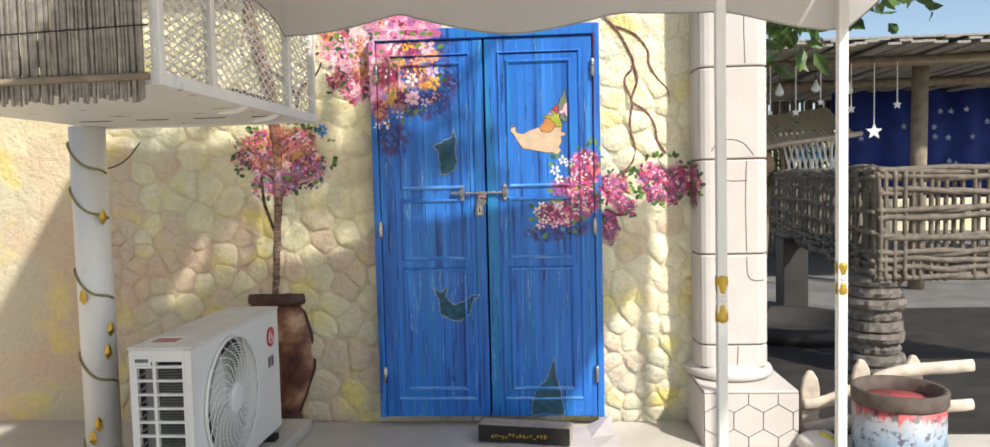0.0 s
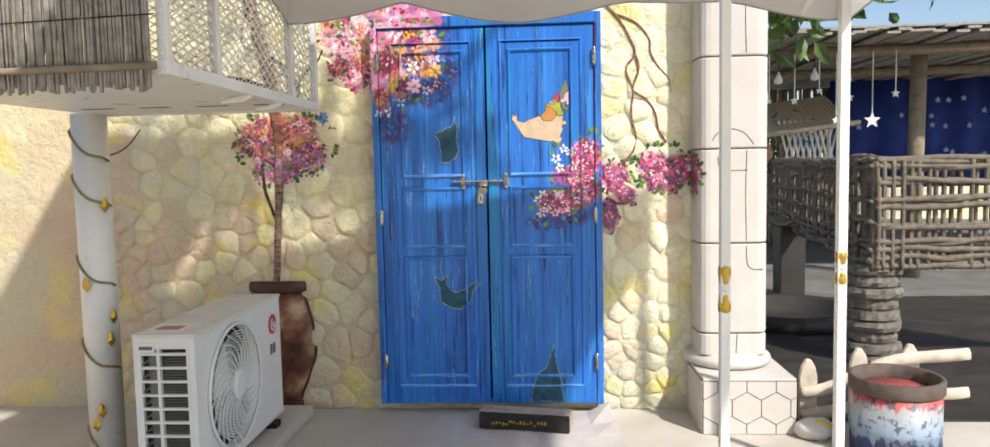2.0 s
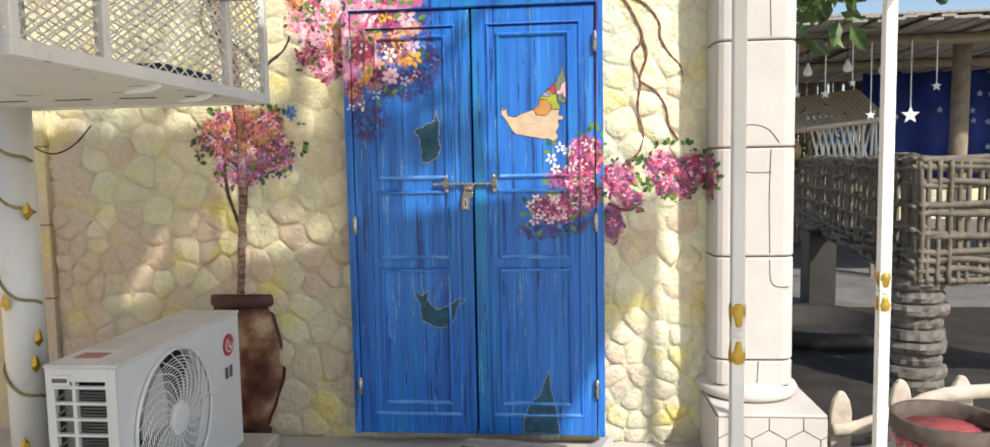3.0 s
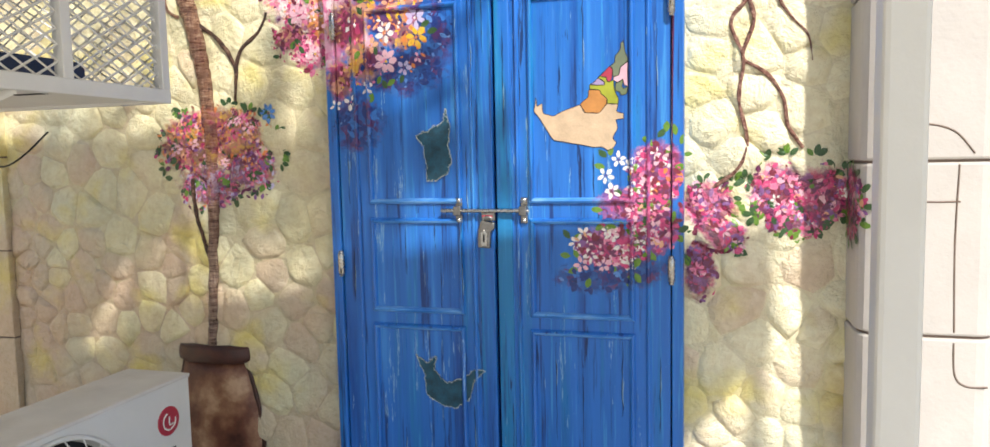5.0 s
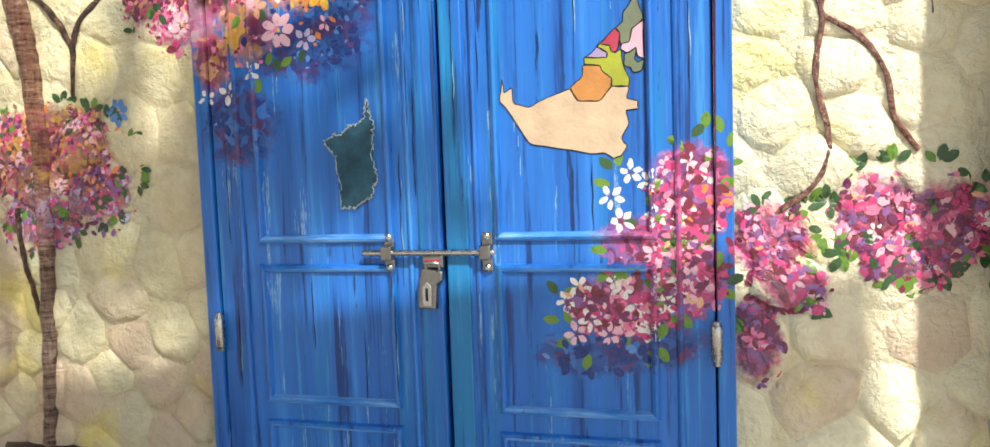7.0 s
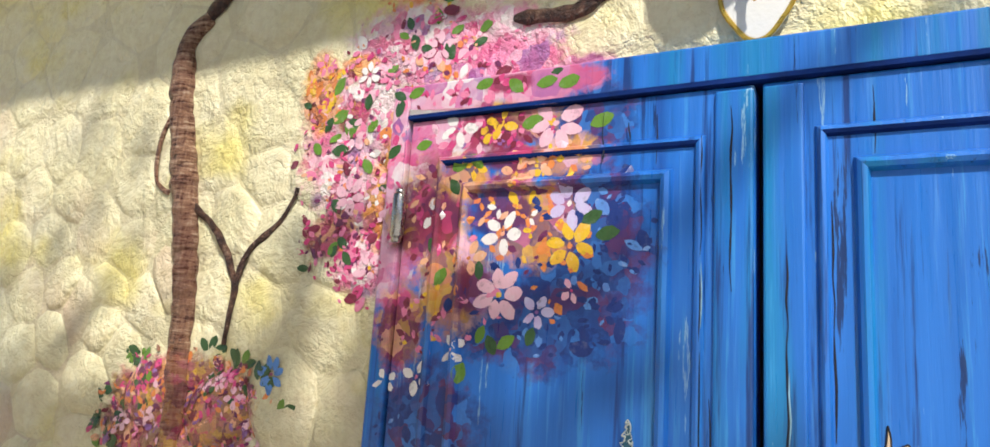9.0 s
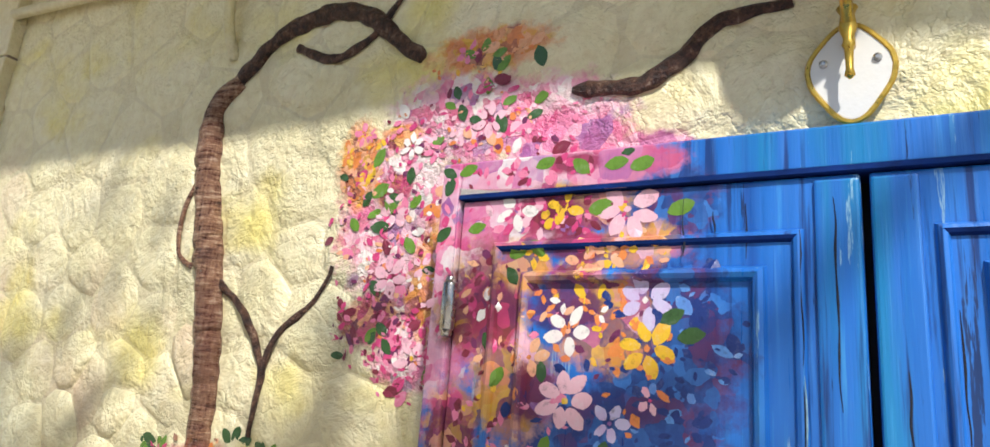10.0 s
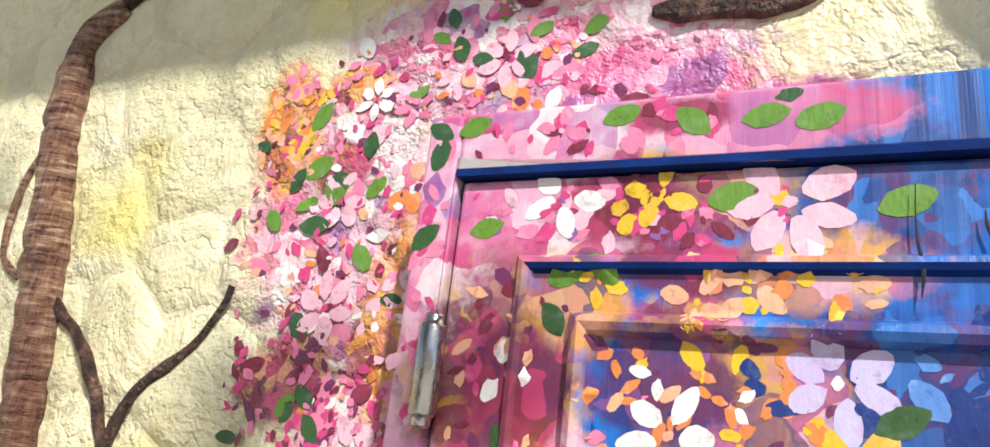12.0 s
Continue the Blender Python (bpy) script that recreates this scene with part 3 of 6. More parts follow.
map_region("sand", (0.58, 0.43, 0.29), [(0.144, 1.646), (0.138, 1.602), (0.164, 1.566), (0.202, 1.508), (0.263, 1.495), (0.326, 1.482), (0.357, 1.482), (0.377, 1.47), (0.391, 1.475), (0.404, 1.495), (0.394, 1.511), (0.408, 1.538), (0.404, 1.566), (0.428, 1.57), (0.427, 1.585), (0.406, 1.593), (0.409, 1.615), (0.375, 1.617), (0.35, 1.59), (0.306, 1.592), (0.29, 1.617), (0.243, 1.603), (0.202, 1.585), (0.169, 1.595), (0.165, 1.626), (0.148, 1.619)])
map_region("orange", (0.50, 0.22, 0.06), [(0.306, 1.592), (0.29, 1.617), (0.314, 1.64), (0.318, 1.663), (0.352, 1.661), (0.357, 1.65), (0.376, 1.633), (0.375, 1.617), (0.35, 1.59)])
map_region("lime", (0.33, 0.36, 0.03), [(0.321, 1.666), (0.322, 1.68), (0.35, 1.677), (0.367, 1.677), (0.368, 1.686), (0.348, 1.699), (0.354, 1.706), (0.373, 1.7), (0.379, 1.687), (0.396, 1.689), (0.401, 1.656), (0.412, 1.631), (0.409, 1.616), (0.376, 1.618), (0.376, 1.633), (0.357, 1.65), (0.352, 1.661)])
map_region("lilac", (0.36, 0.28, 0.48), [(0.322, 1.68), (0.348, 1.699), (0.368, 1.686), (0.367, 1.677), (0.35, 1.677)])
map_region("red", (0.42, 0.04, 0.08), [(0.348, 1.701), (0.384, 1.734), (0.394, 1.724), (0.391, 1.697), (0.386, 1.685), (0.379, 1.687), (0.373, 1.701), (0.354, 1.706)])
map_region("sage", (0.16, 0.19, 0.12), [(0.427, 1.813), (0.433, 1.778), (0.442, 1.748), (0.419, 1.73), (0.413, 1.706), (0.396, 1.702), (0.394, 1.724), (0.387, 1.735), (0.4, 1.746), (0.403, 1.766), (0.416, 1.782), (0.42, 1.804)])
map_region("pink", (0.62, 0.38, 0.46), [(0.419, 1.73), (0.442, 1.747), (0.441, 1.689), (0.444, 1.668), (0.431, 1.674), (0.426, 1.692), (0.411, 1.683), (0.396, 1.691), (0.398, 1.701), (0.413, 1.706)])
map_region("moss", (0.15, 0.19, 0.10), [(0.403, 1.681), (0.426, 1.691), (0.423, 1.67), (0.43, 1.663), (0.444, 1.667), (0.437, 1.647), (0.422, 1.643), (0.415, 1.653), (0.402, 1.659)])


def build_bolt():
    """Sliding bar bolt across both leaves, with its staples, and a padlock."""
    y = DL - 0.02
    bolt = thing("door_bolt", "steel sliding bar bolt closed across the blue door", "bolt")
    bm = lathe(bmesh.new(), ((0.004, -0.155), (0.0075, -0.15), (0.0075, 0.15), (0.004, 0.155)), (-0.035, y, 1.278), 14, pose(0, 0, 0, 0, 90, 0).to_3x3())
    part("bar", bm, M_STEEL, bolt, smooth=False)
    for x in (-0.128, 0.100):
        bm = boxed(x - 0.013, x + 0.013, y - 0.012, DL - 0.003, 1.262, 1.294)
        box(bm, x - 0.012, x + 0.012, DL - 0.009, DL - 0.003, 1.235, 1.321)
        st = part("staple", bm, M_LOCK, bolt, bevel=0.003)
        for z in (1.244, 1.312):
            part("bolt_head", lathe(bmesh.new(), ((0.008, 0), (0.008, 0.004), (0.004, 0.007)), (x, DL - 0.009, z), 10, pose(0, 0, 0, 90, 0, 0).to_3x3()), M_STEEL, st)
    hasp = part("hasp", boxed(-0.044, 0.003, DL - 0.024, DL - 0.006, 1.245, 1.272), M_LOCK, bolt, bevel=0.003)
    part("hasp_label", boxed(-0.040, -0.005, DL - 0.0252, DL - 0.0235, 1.253, 1.263), M_RED, hasp, "dark red label")
    part("label_bar", boxed(-0.036, -0.010, DL - 0.0262, DL - 0.0248, 1.258, 1.258), M_WHITE, hasp)
    lock = thing("padlock", "worn nickel padlock hanging from the door bolt", "padlock")
    part("body", plate(bmesh.new(), [(-0.046, 1.246), (0.002, 1.238), (0.001, 1.217), (-0.012, 1.207), (-0.016, 1.152), (-0.058, 1.155), (-0.055, 1.212)], DL - 0.008, DL - 0.028), M_LOCK, lock, bevel=0.004)
    part("shackle", tube(bmesh.new(), [(-0.036, DL - 0.016, 1.235), (-0.036, DL - 0.028, 1.255), (-0.009, DL - 0.028, 1.255), (-0.009, DL - 0.016, 1.235)], 0.004), M_STEEL, lock, smooth=True)
    cx, cz = -0.0350, 1.1870
    part("key_cover", plate(bmesh.new(), [(cx - 0.010, cz - 0.026), (cx - 0.011, cz + 0.016), (cx, cz + 0.028), (cx + 0.011, cz + 0.016), (cx + 0.010, cz - 0.026)], DL - 0.026, DL - 0.0305), M_STEEL, lock, bevel=0.001)
    part("keyhole", boxed(cx - 0.003, cx + 0.003, DL - 0.0315, DL - 0.029, cz - 0.014, cz + 0.014), M_DARK, lock)


build_bolt()


M_LIP = plain("pale_blue_lip", (0.26, 0.44, 0.55), 0.5, vary=0.3, scale=60)


def build_cracks():
    """Painted cracks running down the boards: a dark line with a thin pale lit lip beside it."""
    rnd = random.Random(41)
    for x, z0, z1 in ((-0.53, 0.95, 1.18), (-0.54, 1.30, 1.55), (-0.075, 1.72, 2.02), (-0.06, 1.40, 1.66), (-0.035, 1.80, 2.06), (-0.30, 0.08, 0.20), (-0.50, 0.08, 0.19), (0.05, 0.30, 0.62), (0.075, 0.08, 0.45), (0.035, 1.55, 1.85), (0.09, 1.62, 1.92),
                      (-0.14, 1.985, 2.06), (-0.22, 1.99, 2.07), (-0.18, 2.01, 2.05), (-0.075, 1.55, 1.72), (-0.10, 1.20, 1.50), (0.14, 1.98, 2.07), (0.30, 1.70, 1.95), (0.33, 1.30, 1.46), (-0.33, 1.05, 1.22), (-0.20, 0.92, 1.10), (0.20, 0.50, 0.84), (0.29, 0.40, 0.70), (-0.20, 0.22, 0.55), (-0.35, 0.30, 0.50), (0.54, 0.55, 0.80), (0.53, 1.60, 1.86), (-0.09, 0.40, 0.60), (-0.12, 0.95, 1.18), (0.42, 0.60, 0.86)):
        n = max(4, int((z1 - z0) / 0.03))
        pts = [(x + rnd.uniform(-0.0016, 0.0016), z0 + (z1 - z0) * k / n) for k in range(n + 1)]
        y = min(surface(px, pz) for px, pz in pts) - 0.0003
        w = [0.0004 if k in (0, n) else rnd.uniform(0.0005, 0.0019) for k in range(n + 1)]
        crack = part("crack", tube(bmesh.new(), [(px, y, pz) for px, pz in pts], w, 5, 0, 0, 0.3), M_GAP, door, "dark painted crack")
        if rnd.random() < 0.55 and n > 5:
            k = rnd.randint(1, n - 4)
            part("crack_lip", tube(bmesh.new(), [(px + 0.0022, y, pz) for px, pz in pts[k:k + 4]], [0.0002, 0.0011, 0.0009, 0.0002], 4, 0, 0, 0.3), M_LIP, crack, "pale lit lip")


# ---- the painted tree: moulded branches and pot ----


def on_wall(pts, stand=0.0):
    return [(x, -0.006 - stand - wall_rise(x, z) * 0.5, z) for x, z in pts]


def branch(name, pts, radii, mat, parent, label="", wobble=0.25, flat=0.6):
    """A moulded limb, knotted and uneven along its length."""
    radii = radii if isinstance(radii, list) else [radii] * len(pts)
    fine_p, fine_r = [], []
    rnd = random.Random(len(pts) * 7 + int(abs(pts[0][0]) * 1000))
    rough = 0.10 if mat is M_BARK else 0.17
    for i in range(len(pts) - 1):
        a, b, c, d = (Vector(pts[k]) for k in (max(i - 1, 0), i, i + 1, min(i + 2, len(pts) - 1)))
        m = max(1, int((c - b).length / 0.02))
        for s in range(m):
            t = s / m
            p = 0.5 * ((2 * b) + (c - a) * t + (2 * a - 5 * b + 4 * c - d) * t * t + (3 * b - a - 3 * c + d) * t ** 3)
            r = radii[i] * (1 - t) + radii[i + 1] * t
            fine_p.append((p[0] + rnd.gauss(0, rough * 0.4 * r), p[1] + rnd.gauss(0, rough * 0.4 * r)))
            fine_r.append(r * (1 + rnd.uniform(-rough, rough)))
    pts, radii = fine_p + [tuple(pts[-1])], fine_r + [radii[-1]]
    wobble = max(wobble, 0.4) if mat is not M_BARK else wobble
    return part(name, tube(bmesh.new(), on_wall(pts), radii, 10, 0, wobble, flat), mat, parent, label, smooth=True)


tree = thing("mural_tree", "brown moulded relief tree with thin curving limbs on the wall", "mural")
branch("trunk", [(-1.207, 0.735), (-1.19, 1.0), (-1.172, 1.25), (-1.166, 1.5), (-1.176, 1.70), (-1.192, 1.84), (-1.222, 1.98), (-1.258, 2.12), (-1.294, 2.28), (-1.29, 2.385), (-1.228, 2.438)],
       [0.021, 0.021, 0.023, 0.026, 0.029, 0.033, 0.035, 0.036, 0.033, 0.028, 0.018], M_BARK, tree, "ringed copper-brown bark", 0.12, 0.75)
branch("limb", [(-1.24, 2.430), (-1.15, 2.521), (-1.003, 2.560), (-0.886, 2.530), (-0.802, 2.460), (-0.746, 2.412)], [0.016, 0.019, 0.021, 0.021, 0.019, 0.012], M_TWIG, tree)
branch("limb", [(-1.074, 2.496), (-1.01, 2.46), (-0.95, 2.452), (-0.878, 2.480), (-0.840, 2.520), (-0.779, 2.603)], [0.010, 0.009, 0.010, 0.009, 0.008, 0.006], M_TWIG, tree)
branch("limb", [(-0.431, 2.302), (-0.405, 2.300), (-0.311, 2.294), (-0.274, 2.314), (-0.247, 2.332), (-0.184, 2.382), (-0.085, 2.393)], [0.006, 0.014, 0.015, 0.015, 0.016, 0.012, 0.010], M_TWIG, tree)
branch("twig", [(-1.20, 1.988), (-1.105, 1.917), (-1.046, 1.826), (-1.039, 1.803), (-1.052, 1.69)], [0.009, 0.008, 0.008, 0.009, 0.006], M_TWIG, tree)
branch("twig", [(-0.90, 2.011), (-0.932, 1.944), (-1.02, 1.874), (-1.039, 1.803)], [0.005, 0.006, 0.007, 0.007], M_TWIG, tree)
branch("twig", [(-1.312, 2.235), (-1.347, 2.12), (-1.33, 2.046), (-1.283, 2.02)], [0.006, 0.006, 0.006, 0.007], M_BARK, tree)
branch("twig", [(-1.262, 1.40), (-1.252, 1.247), (-1.212, 1.126), (-1.19, 1.04)], [0.009, 0.009, 0.008, 0.006], M_TWIG, tree)

vine = thing("mural_vine", "thin brown moulded vine stems twisting down the wall", "mural")
branch("stem", [(0.60, 2.25), (0.706, 2.139), (0.766, 2.035), (0.799, 1.939), (0.751, 1.859), (0.789, 1.745), (0.776, 1.625), (0.802, 1.487), (0.773, 1.401), (0.697, 1.344)], 0.0062, M_VINE, vine, "", 0.35)
branch("stem", [(0.799, 1.945), (0.819, 1.863), (0.798, 1.796), (0.789, 1.745), (0.855, 1.698), (0.906, 1.621), (0.922, 1.535), (0.966, 1.465)], 0.0062, M_VINE, vine, "", 0.35)
branch("stem", [(0.69, 2.156), (0.808, 2.101), (0.875, 2.014), (0.881, 1.946), (0.925, 1.866), (0.975, 1.807), (0.988, 1.728)], [0.006, 0.006, 0.005, 0.005, 0.004, 0.003, 0.002], M_VINE, vine, "", 0.35)


def build_pot():
    pot = thing("mural_pot", "tall brown moulded relief jar with a dark rim against the wall", "mural")
    n = Nodes("brown_jar_paint")
    c = n.ramp(n.noise(7, 5), (0.32, (0.045, 0.012, 0.009)), (0.47, (0.14, 0.05, 0.03)), (0.58, (0.27, 0.14, 0.08)), (0.70, (0.50, 0.34, 0.22)))
    n.bump(n.noise(16, 5), 0.6, 0.01)
    clay = n.done(c, 0.45)
    dark = plain("dark_jar_paint", (0.055, 0.018, 0.013), 0.45, vary=0.4, scale=25, bump=0.4)

    def half(profile, depth, mat, name):
        bm, rows = bmesh.new(), []
        for r, z in profile:
            rows.append([bm.verts.new((-1.203 - r * math.cos(math.pi * k / 14), -0.002 - depth * math.sin(math.pi * k / 14), z)) for k in range(15)])
        for a, b in zip(rows, rows[1:]):
            for k in range(14):
                bm.faces.new((a[k], a[k + 1], b[k + 1], b[k]))
        bm.faces.new(rows[0][::-1])
        bm.faces.new(rows[-1])
        return part(name, bm, mat, pot, smooth=True)

    half([(0.10, 0.05), (0.105, 0.06), (0.118, 0.10), (0.155, 0.18), (0.196, 0.30), (0.203, 0.38), (0.190, 0.49), (0.162, 0.60), (0.142, 0.675)], 0.045, clay, "body")
    side = [(0.105, 0.06), (0.118, 0.10), (0.155, 0.18), (0.196, 0.30), (0.203, 0.38), (0.190, 0.49), (0.162, 0.60), (0.142, 0.675)]
    for s in (-1, 1):
        part("outline", tube(bmesh.new(), [(-1.203 + s * r, -0.006, z) for r, z in side], 0.010, 8, 0, 0.3, 0.7), dark, pot, "dark painted outline", smooth=True)
    half([(0.115, 0.002), (0.12, 0.01), (0.12, 0.045), (0.10, 0.056)], 0.05, dark, "foot")
    half([(0.15, 0.672), (0.168, 0.682), (0.170, 0.70), (0.166, 0.725), (0.16, 0.735)], 0.06, dark, "rim")


build_pot()

# ---- painted blossoms ----
INK = {}


def ink_material(key, rgb):
    """Brushed paint, mixed wet on wet: streaks of a paler, a deeper and a warmer tone in one stroke."""
    n = Nodes(key + "_daub")
    pale, deep = tuple(c * 0.6 + 0.30 for c in rgb), tuple(c * 0.45 for c in rgb)
    calm = key in ("green", "dkgreen", "white", "navy", "plum", "maroon")
    c = n.ramp(n.noise(60, 5, 0.7), (0.28, deep), (0.45, rgb), (0.56, rgb), (0.78, tuple(c * 0.8 + 0.1 for c in rgb) if calm else pale))
    c = n.mix(n.ramp(n.noise(24, 4, 0.65), (0.5, 0.0), (0.7, 0.25 if calm else 0.6)), c, (rgb[0], rgb[1] * 0.6 + 0.03, rgb[2] * 0.75 + 0.06))
    n.bump(n.noise(1.0, 3, 0.6, n.scaled(160, 160, 60)), 0.3, 0.003)
    return n.done(c, 0.36)


for key, rgb in {"pink": (0.75, 0.22, 0.36), "rose": (0.60, 0.06, 0.20), "pale": (0.80, 0.48, 0.56), "white": (0.82, 0.78, 0.74), "orange": (0.72, 0.24, 0.06), "peach": (0.78, 0.42, 0.24),
                 "yellow": (0.78, 0.48, 0.03), "plum": (0.16, 0.03, 0.10), "maroon": (0.20, 0.025, 0.05), "violet": (0.26, 0.11, 0.32), "green": (0.13, 0.26, 0.03), "dkgreen": (0.04, 0.10, 0.03),
                 "navy": (0.012, 0.035, 0.19), "lilac": (0.55, 0.50, 0.72), "sky": (0.10, 0.26, 0.62), "earth": (0.32, 0.16, 0.09)}.items():
    INK[key] = ink_material(key, rgb)
INK_ORDER = list(INK)
INKS = list(INK.values())
LAYER = [0]


def surface(x, z):
    """The y of whatever the paint lies on: door leaf, frame or moulded wall."""
    if abs(x) < 0.5735 and z < 2.0905:
        a = abs(x)
        if a < 0.059:
            return DL - 0.0062
        for z0, z1, x0, x1, w, h in ((0.205, 0.878, 0.115, 0.462, 0.020, 0.013), (0.918, 1.252, 0.115, 0.462, 0.020, 0.013), (1.300, 1.976, 0.115, 0.462, 0.020, 0.013), (0.150, 2.022, 0.070, 0.512, 0.016, 0.007)):
            if x0 < a < x1 and z0 < z < z1:
                d = min(a - x0, x1 - a, z - z0, z1 - z)
                if d < w:
                    return DL - h * float(np.interp(d / w, (0.0, 0.2, 0.5, 0.8, 1.0), (0.0, 0.75, 1.0, 0.75, 0.0)))
        return DL
    if abs(x) < 0.613 and z < 2.156:
        return DF
    return -wall_rise(x, z) - 0.001


def daub(bm, x, z, length, width, angle, key, pointed=0.0):
    """One brush mark: a small leaf- or petal-shaped film of paint that follows the surface."""
    LAYER[0] += 1
    lift = 0.0002 + 0.00000012 * (LAYER[0] % 3000)
    ca, sa = math.cos(angle), math.sin(angle)
    vs = []
    base = surface(x, z)
    for k in range(12):
        a = math.tau * k / 12
        rag = 1 + (0.14 if length < 0.022 else 0.05) * math.sin(LAYER[0] * 1.7 + k * 2.3 + math.sin(k * 5.1 + LAYER[0]))
        u, w = rag * math.cos(a) * length / 2, rag * math.sin(a) * width / 2 * (1 - pointed * abs(math.cos(a)) ** 3)
        px, pz = x + u * ca - w * sa, z + u * sa + w * ca
        if abs(x) < 0.5735 and z < 2.0905:                   # a mark stays on its own board
            px, pz = max(-0.573, min(0.573, px)), min(pz, 2.090)
        elif abs(x) < 0.612 and z < 2.155:
            px = max(-0.6118, min(0.6118, px))
            px = math.copysign(max(abs(px), 0.5775), px) if z < 2.097 else px
            pz = max(2.0975, min(2.1545, pz)) if abs(x) < 0.577 else min(2.1545, pz)
        y = surface(px, pz)
        if abs(y - base) > 0.02:
            y = base
        vs.append(bm.verts.new((px, y - lift, pz)))
    c = bm.verts.new((x, base - lift - 0.00005, z))
    mi = INK_ORDER.index(key)
    for k in range(12):
        bm.faces.new((vs[k], vs[(k + 1) % 12], c)).material_index = mi


def pick(rnd, weights):
    return rnd.choices(list(weights), list(weights.values()))[0]


def mass(parent, blobs, n, size, weights, seed, lean=None):
    """A cloud of small brush marks spread over elliptical patches (x, z, rx, rz, share)."""
    rnd, bm = random.Random(seed), bmesh.new()
    for _ in range(n):
        b = rnd.choices(blobs, [q[4] for q in blobs])[0]
        r, a = math.sqrt(rnd.random()) * (0.85 + 0.3 * rnd.random()), rnd.uniform(0, math.tau)
        x, z = b[0] + b[2] * r * math.cos(a), b[1] + b[3] * r * math.sin(a)
        s = size * rnd.uniform(0.5, 1.5)
        daub(bm, x, z, s, s * rnd.uniform(0.4, 0.75), rnd.uniform(0, math.tau) if lean is None else rnd.gauss(lean, 0.5), pick(rnd, b[5] if len(b) > 5 else weights), 0.5)
    return tagged(part("blossom_mass", bm, INKS, parent), kind="stuff")


def flower(parent, x, z, r, key, heart, petals, turn):
    heart_mesh = bmesh.new()
    rnd = random.Random(int(1e4 * (x + 2 * z)))
    spread = [turn + math.tau * (k + rnd.uniform(-0.12, 0.12)) / max(petals, 4 if petals < 4 else petals) for k in range(petals)]
    made = []
    for a in spread:
        bm = bmesh.new()
        s = rnd.uniform(0.85, 1.12)
        daub(bm, x + 0.62 * r * s * math.cos(a), z + 0.62 * r * s * math.sin(a), r * 0.80 * s, r * rnd.uniform(0.42, 0.58), a + rnd.uniform(-0.25, 0.25), key, 0.3)
        made.append(bm)
    daub(heart_mesh, x, z, r * 0.24, r * 0.20, turn, heart)
    bloom = part("flower", heart_mesh, INKS, parent)
    for bm in made:
        part("petal", bm, INKS, bloom)
    return bloom


def leaf(parent, x, z, r, angle, key):
    bm = bmesh.new()
    daub(bm, x, z, r, r * 0.58, angle, key, 0.5)
    return part("leaf", bm, INKS, parent)


def scatter(parent, blobs, flowers, leaves, seed, fkeys, lkeys, fr, lr, rim=0.75):
    rnd = random.Random(seed)
    for count, is_leaf in ((flowers, False), (leaves, True)):
        for _ in range(count):
            b = rnd.choices(blobs, [q[4] for q in blobs])[0]
            a = rnd.uniform(0, math.tau)
            r = rnd.uniform(rim, 1.1) if is_leaf else math.sqrt(rnd.random()) * 0.9
            x, z = b[0] + b[2] * r * math.cos(a), b[1] + b[3] * r * math.sin(a)
            if is_leaf:
                leaf(parent, x, z, lr * rnd.uniform(0.7, 1.3), rnd.uniform(0, math.tau), pick(rnd, lkeys))
            else:
                flower(parent, x, z, fr * rnd.uniform(0.7, 1.25), pick(rnd, fkeys), rnd.choice(("yellow", "plum", "rose")), rnd.choice((4, 5, 5, 6)), rnd.uniform(0, 6))

build_cracks()

crown = thing("mural_blossoms", "round painted crown of rose, orange and violet blossoms on the wall", "mural", "painted blossoms")
warm = {"pink": 1.0, "rose": 2.2, "pale": 1.0, "orange": 3.0, "peach": 2.0, "plum": 2.6, "maroon": 2.0, "violet": 1.2, "earth": 3.5, "dkgreen": 1.2}
cool = {"violet": 3, "plum": 3, "rose": 2, "pink": 1, "dkgreen": 1, "lilac": 1}
tree_blobs = [(-1.28, 1.53, 0.14, 0.13, 3, warm), (-1.05, 1.54, 0.15, 0.13, 3, {**warm, "orange": 4, "peach": 3}), (-1.16, 1.60, 0.2, 0.08, 2, warm), (-1.19, 1.36, 0.14, 0.09, 2, cool), (-1.0, 1.42, 0.12, 0.09, 1.5, cool)]
mass(crown, tree_blobs, 900, 0.019, warm, 11)
scatter(crown, tree_blobs, 14, 8, 12, {"pale": 2, "pink": 2, "orange": 1, "rose": 1, "lilac": 0.6}, {"dkgreen": 3, "green": 1}, 0.024, 0.042, 0.98)


def sprigs(parent, centre, radii, count, seed, size, tones):
    """Threes of leaves standing out round the edge of a blossom cloud."""
    rnd = random.Random(seed)
    for k in range(count):
        a = math.tau * (k + rnd.uniform(-0.3, 0.3)) / count
        x, z = centre[0] + radii[0] * math.cos(a), centre[1] + radii[1] * math.sin(a)
        out = math.atan2(math.sin(a) * radii[0], math.cos(a) * radii[1])
        for d in (-0.9, 0.0, 0.9):
            s = size * rnd.uniform(0.75, 1.15)
            q = out + d + rnd.uniform(-0.2, 0.2)
            leaf(parent, x + 0.75 * s * math.cos(q), z + 0.75 * s * math.sin(q), s, q, pick(rnd, tones))


sprigs(crown, (-1.13, 1.50), (0.20, 0.12), 9, 14, 0.032, {"dkgreen": 4, "green": 1})
sprigs(crown, (-1.13, 1.50), (0.27, 0.17), 18, 13, 0.036, {"dkgreen": 4, "green": 1})
flower(crown, -0.905, 1.640, 0.036, "sky", "plum", 7, 0.2)

